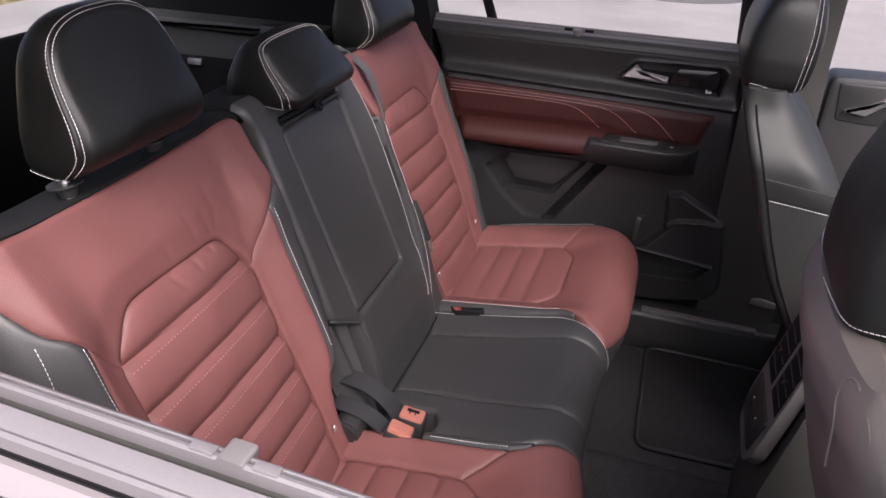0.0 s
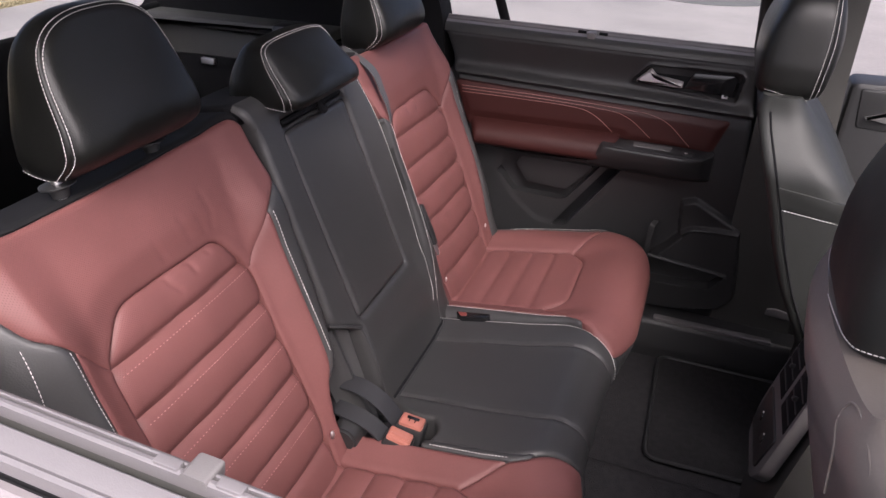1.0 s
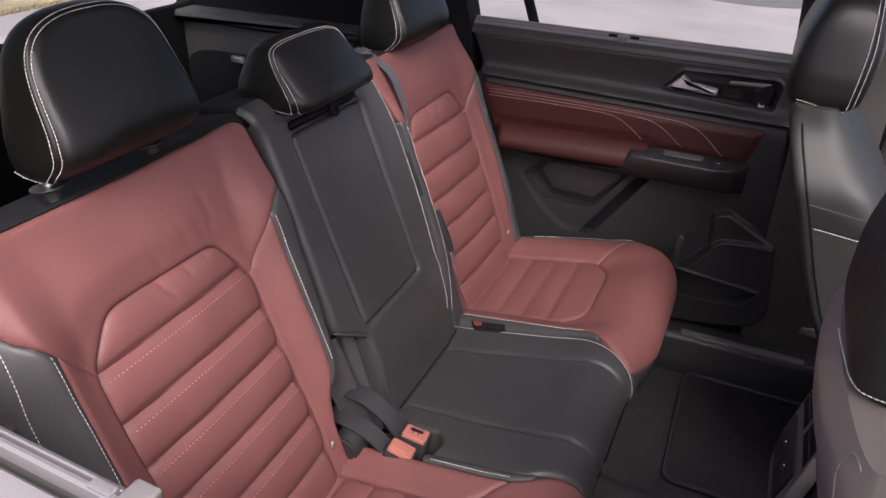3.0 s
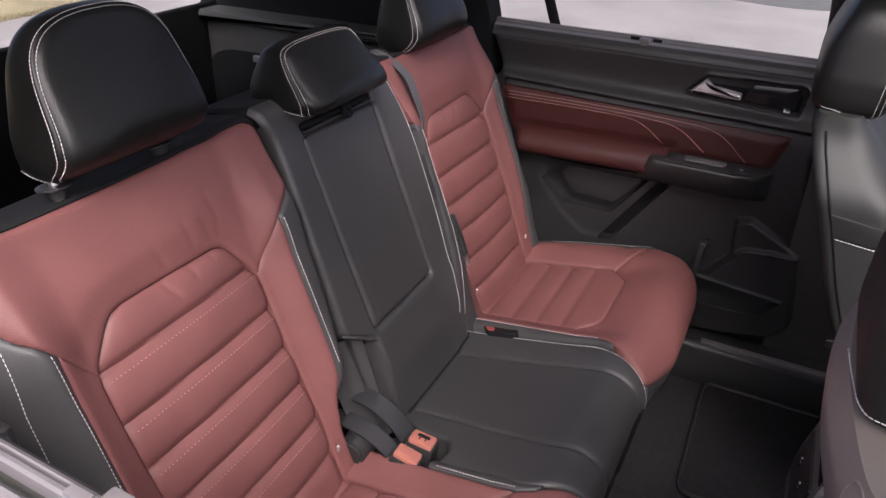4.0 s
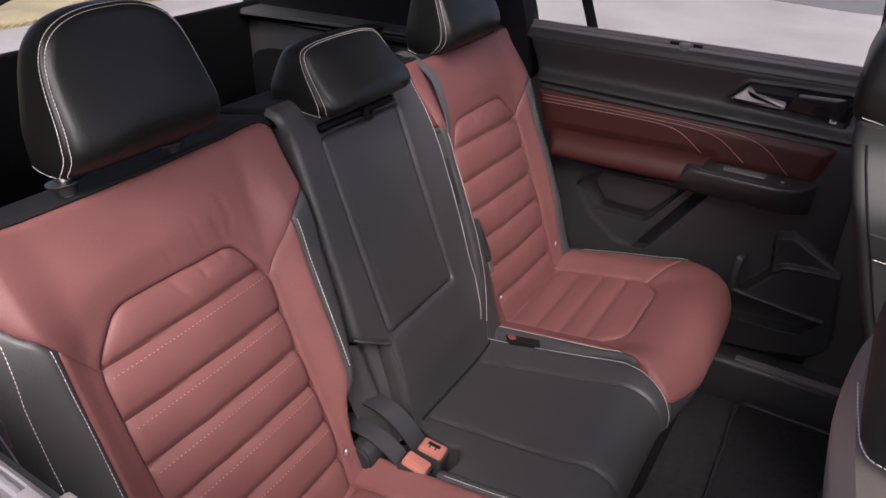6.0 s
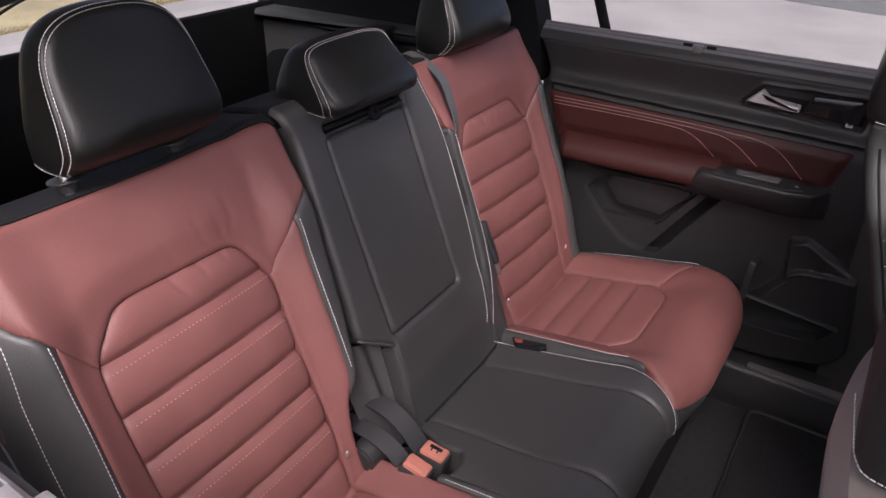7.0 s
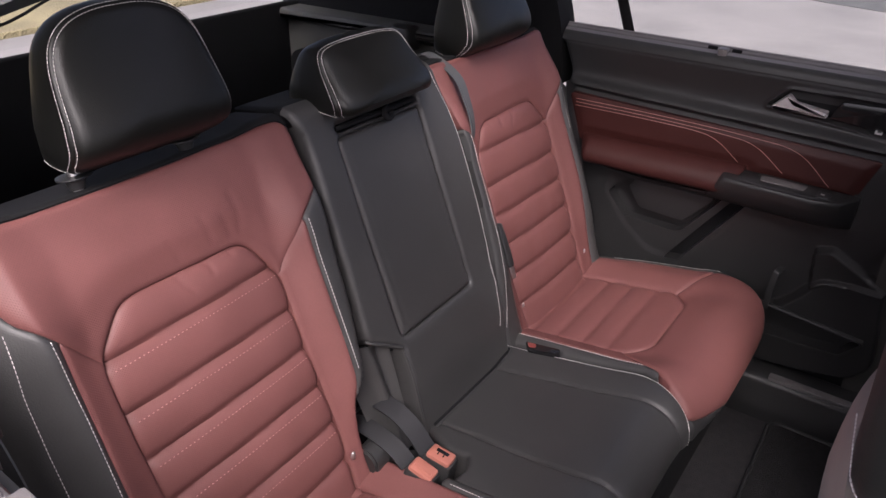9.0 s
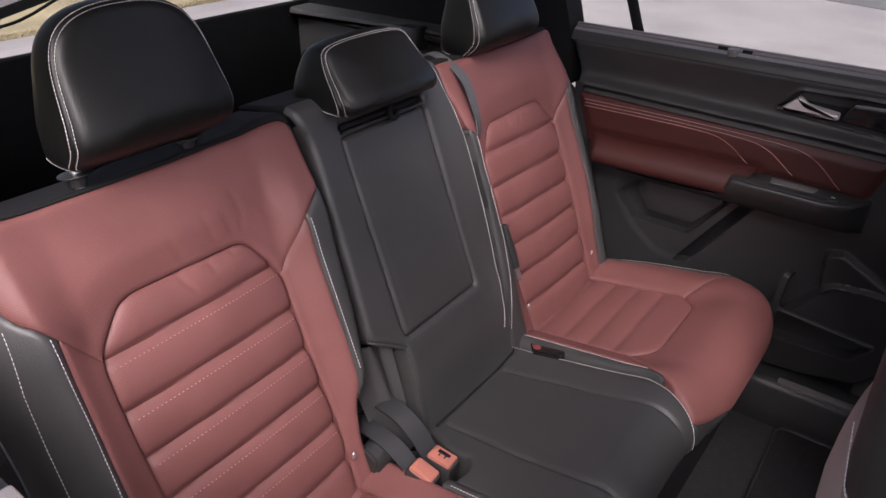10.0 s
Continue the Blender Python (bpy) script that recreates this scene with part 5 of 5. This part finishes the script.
for y in (-0.043, 0.043):
    bm = bmesh.new()
    prism(bm, rounded([(y - 0.036, 0.105), (y + 0.036, 0.105), (y + 0.036, 0.215), (y - 0.036, 0.215)], 0.004), 0.0, 0.0126, 0.0004, on_console)
    vent = part("vent", bm, M_DARK, console, "black air vent")
    for k in range(4):
        bm = bmesh.new()
        q = 0.124 + 0.023 * k
        prism(bm, rounded([(y - 0.034, q), (y + 0.034, q), (y + 0.034, q + 0.0025), (y - 0.034, q + 0.0025)], 0.001), 0.01, 0.0142, 0.0006, on_console)
        part("slat", bm, M_PLASTIC, vent)
    bm = bmesh.new()
    prism(bm, rounded([(y - 0.006, 0.150), (y + 0.006, 0.146), (y + 0.006, 0.153), (y - 0.006, 0.160)], 0.002), 0.012, 0.0185, 0.002, on_console)
    part("vent_tab", bm, M_PLASTIC, vent)

# ---- floor, mat and shell of the car ----
def slab(name, x0, x1, y0, y1, z0, z1, mat, label, category, kind="structure", bevel=0.005):
    bm = bmesh.new()
    box(bm, x0, x1, y0, y1, z0, z1, bevel)
    return tagged(part(name, bm, mat), label, category, kind=kind)


slab("floor", -0.30, 1.6, -0.70, 0.70, -0.06, 0.12, M_CARPET, "black carpeted car floor", "floor")
bm = bmesh.new()
prism(bm, rounded([(-0.19, 0.10), (-0.15, 0.150, 0.03), (0.15, 0.150, 0.03), (0.19, 0.10)], 0.02), 0.42, 1.0, 0.004, lambda u, v, w: (w, u, v - 0.002))
tagged(part("floor_tunnel", bm, M_CARPET), "low carpeted tunnel in the middle of the floor", "floor", kind="structure")
bm = bmesh.new()
prism(bm, rounded([(0.556, 0.212), (0.86, 0.222), (0.88, 0.24), (0.88, 0.57), (0.86, 0.592), (0.548, 0.592)], 0.03), 0.122, 0.130, 0.003, lambda u, v, w: (u, v, w))
mat_ob = thing("floor_mat", "black carpet floor mat with a bound edge", "floor mat", at=(0.7, 0.40, 0.12))
part("mat", bm, M_MAT, mat_ob)
bm = bmesh.new()
edge = rounded([(0.556, 0.212), (0.86, 0.222), (0.88, 0.24), (0.88, 0.57), (0.86, 0.592), (0.548, 0.592)], 0.03)
tube(bm, [(x, y, 0.130) for x, y in np.vstack([edge, edge[:1]])], 0.0045, 6)
part("binding", bm, M_PLASTIC, mat_ob)
for sg in (1, -1):
    bm = bmesh.new()
    prism(bm, rounded([(0.585, 0.0), (0.595, 0.15), (0.612, 0.212, 0.01), (0.626, 0.220, 0.006), (0.70, 0.215), (0.72, 0.13), (0.72, -0.06), (0.585, -0.06)], 0.01), -0.05, 1.5, 0.003, lambda u, v, w: (w, sg * u, v))
    step = part("door_step", bm, M_PLASTIC)
    tagged(step, "black plastic door step trim", "trim", kind="structure")
    bm = bmesh.new()
    box(bm, 0.515, 0.80, min(sg * 0.618, sg * 0.640), max(sg * 0.618, sg * 0.640), 0.216, 0.2245, 0.003)
    part("scuff_plate", bm, M_GREY, step)
    bm = bmesh.new()
    prism(bm, rounded([(0.775, 0.262), (0.838, 0.258), (0.838, 0.276), (0.800, 0.284), (0.778, 0.280)], 0.005), sg * 0.705, sg * 0.684, 0.003, lambda u, v, w: (u, w, v))
    part("sill_clip", bm, M_GREY, step, "small grey clip on the door step")
    # pillar between the doors
    bm = bmesh.new()
    prism(bm, rounded([(0.655, 0.16), (0.845, 0.16), (0.80, 0.86), (0.775, 1.32), (0.600, 1.32), (0.640, 0.86)], 0.02), 0.0, 1.0, 0.0, lambda u, v, w: (u + (0.0 if sg > 0 else 0.10), sg * (0.745 - 0.09 * max(v - 0.86, 0) / 0.46 - (0.055 if w < 0.5 else -0.02)), v))
    tagged(part("pillar", bm, M_TRIM), "grey plastic trim of the middle pillar", "pillar", kind="structure")
    bm = bmesh.new()
    prism(bm, rounded([(0.815, 0.02), (1.75, 0.02), (1.75, 0.93), (1.4, 0.870), (0.815, 0.856)], 0.02), sg * 0.80, sg * 0.718, 0.012, lambda u, v, w: (u, w, v))
    fd = thing("front_door", "closed black front door panel with a bright handle", "car door", "front doors", at=(1.2, sg * 0.75, 0.2))
    part("trim_panel", bm, M_PLASTIC, fd)
    bm = bmesh.new()
    prism(bm, rounded([(0.855, 0.785), (0.90, 0.778), (0.945, 0.815), (0.94, 0.825), (0.90, 0.80)], 0.004), sg * 0.722, sg * 0.702, 0.004, lambda u, v, w: (u, w, v))
    part("door_handle", bm, M_CHROME, fd, "satin chrome door handle")
    bm = bmesh.new()
    prism(bm, rounded([(0.835, 0.845), (0.99, 0.845), (0.99, 0.755), (0.845, 0.760)], 0.01), sg * 0.722, sg * 0.714, 0.003, lambda u, v, w: (u, w, v))
    part("handle_recess", bm, M_PLASTIC, fd)
    # rear quarter trim
    bm = bmesh.new()
    prism(bm, rounded([(-1.30, 0.30), (-0.12, 0.30), (-0.12, 0.74), (-0.40, 0.800), (-1.10, 0.800), (-1.30, 0.74)], 0.02), sg * 0.76, sg * 0.665, 0.008, lambda u, v, w: (u, w, v))
    q = tagged(part("quarter_panel", bm, M_TRIM), "grey plastic side trim of the luggage space", "trim", kind="structure")
    bm = bmesh.new()
    prism(bm, rounded([(-1.04, 0.806), (-0.40, 0.814), (-0.40, 0.842), (-1.02, 0.832)], 0.006), sg * 0.76, sg * 0.635, 0.010, lambda u, v, w: (u, w, v))
    part("ledge", bm, M_TRIM, q, "grey ledge for the luggage cover")
    bm = bmesh.new()
    box(bm, -0.56, -0.50, min(sg * 0.60, sg * 0.66), max(sg * 0.60, sg * 0.66), 0.79, 0.85, 0.01)
    part("cover_socket", bm, M_PLASTIC, q)
    # Dark slab proud of the panel, painting in a recess's shade.
    bm = bmesh.new()
    prism(bm, rounded([(-1.0, 0.30), (-1.0, 0.70, 0.04), (-0.93, 0.724, 0.03), (-0.45, 0.736, 0.03), (-0.40, 0.62), (-0.40, 0.30)], 0.02), sg * 0.70, sg * 0.660, 0.003, lambda u, v, w: (u, w, v))
    part("cubby", bm, M_DARK, q, "dark slab standing in for a shaded storage recess")
    bm = bmesh.new()
    box(bm, -0.83, -0.785, min(sg * 0.648, sg * 0.662), max(sg * 0.648, sg * 0.662), 0.705, 0.722, 0.003)
    part("tie_down", bm, M_CHROME, q, "small bright tie-down bracket")
    bm = bmesh.new()
    prism(bm, rounded([(-1.35, 0.70), (-0.12, 0.74), (-0.12, 0.90), (-0.17, 1.28), (-0.30, 1.34), (-0.86, 1.34), (-1.05, 0.84)], 0.03), 0.0, 1.0, 0.0, lambda u, v, w: (u, sg * (0.775 - 0.16 * max(v - 0.80, 0) / 0.5 - (0.05 if w < 0.5 else -0.02)), v))
    tagged(part("rear_pillar", bm, M_DARK), "dark trim of the rear pillar", "pillar", kind="structure")

slab("luggage_floor", -1.10, -0.28, -0.68, 0.68, 0.27, 0.30, M_DARK, "black luggage floor", "floor")
tail = thing("tailgate", "dark tailgate trim under a sloping rear window", "tailgate", at=(-1.05, 0, 0.3), kind="structure")
bm = bmesh.new()
prism(bm, rounded([(-1.10, 0.20), (-1.02, 0.20), (-1.0, 0.60), (-1.0, 0.842), (-1.006, 0.848), (-1.10, 0.79)], 0.005), -0.80, 0.80, 0.0, lambda u, v, w: (u, w, v))
part("tailgate_trim", bm, M_DARK, tail)
bm = bmesh.new()
pts = [(-1.05, -0.68, 0.85), (-1.05, 0.68, 0.85), (-0.86, 0.58, 1.34), (-0.86, -0.58, 1.34)]
a = [bm.verts.new(p) for p in pts]
b = [bm.verts.new((p[0] - 0.003, p[1], p[2] + 0.004)) for p in pts]
bm.faces.new(a), bm.faces.new(b[::-1])
for k in range(4):
    bm.faces.new((a[k], b[k], b[(k + 1) % 4], a[(k + 1) % 4]))
pane = part("rear_window", bm, M_GLASS, tail, "clear rear window", smooth=False)
pane.visible_shadow = False
bm = bmesh.new()
prism(bm, rounded([(-0.26, 0.0), (0.02, 0.0), (0.06, 0.012), (0.05, 0.026), (-0.26, 0.03)], 0.006), 0.01, 0.03, 0.006, lambda u, v, w: (-1.04 + 0.4 * v - 0.6 * w, u, 0.935 + 0.2 * u + 0.9 * v + 0.8 * w))
part("wiper", bm, M_GREY, tail, "grey rear wiper arm")
bm = bmesh.new()
tube(bm, smooth_line([(-1.05, -0.40, 0.875), (-1.045, -0.15, 0.900), (-1.04, -0.08, 0.915), (-1.03, 0.0, 0.947), (-1.02, 0.10, 0.970)]), 0.0035, 8)
part("wiper_blade", bm, M_DARK, tail, "black wiper blade")

# unseen roof, its added opening steering light onto the seats, and the front bulkhead
for x0, x1, y0, y1 in ((-0.85, 0.04, -0.64, 0.64), (0.94, 1.06, -0.64, 0.64), (0.04, 0.94, 0.10, 0.64), (0.04, 0.94, -0.64, -0.26)):
    slab("roof", x0, x1, y0, y1, 1.325, 1.36, M_LINER, "unseen pale headliner round an opening added for light", "ceiling")
slab("bulkhead", 1.50, 1.62, -0.74, 0.74, 0.0, 0.97, M_PLASTIC, "black dashboard closing the cabin", "dashboard", bevel=0.03)

# ---- outside ----
bm = bmesh.new()
vs = [bm.verts.new(p) for p in ((-400, -400, -0.5), (400, -400, -0.5), (400, 400, -0.5), (-400, 400, -0.5))]
bm.faces.new(vs)
tagged(part("ground", bm, M_CONCRETE, smooth=False), "pale concrete ground with faint stains", "ground", kind="structure")
bm = bmesh.new()
prism(bm, [(-60, -60), (-6.95, -60), (-6.95, 60), (-60, 60)], -0.5, -0.44, 0.02, lambda u, v, w: (u, v, w))
tagged(part("lawn", bm, M_GRASS, smooth=False), "dry yellow grass beside the concrete", "grass", kind="structure")
# Flat ground patch, darker than the concrete around it.
bm = bmesh.new()
prism(bm, rounded([(-4.5, 11.6), (-1.6, 10.0), (0.4, 9.5), (1.2, 10.0), (1.2, 22), (-4.5, 20)], 0.8), -0.5, -0.494, 0.0, lambda u, v, w: (u, v, w))
tagged(part("road", bm, M_DARKGROUND, smooth=False), "dark patch on the ground beyond the concrete", "road", kind="structure")
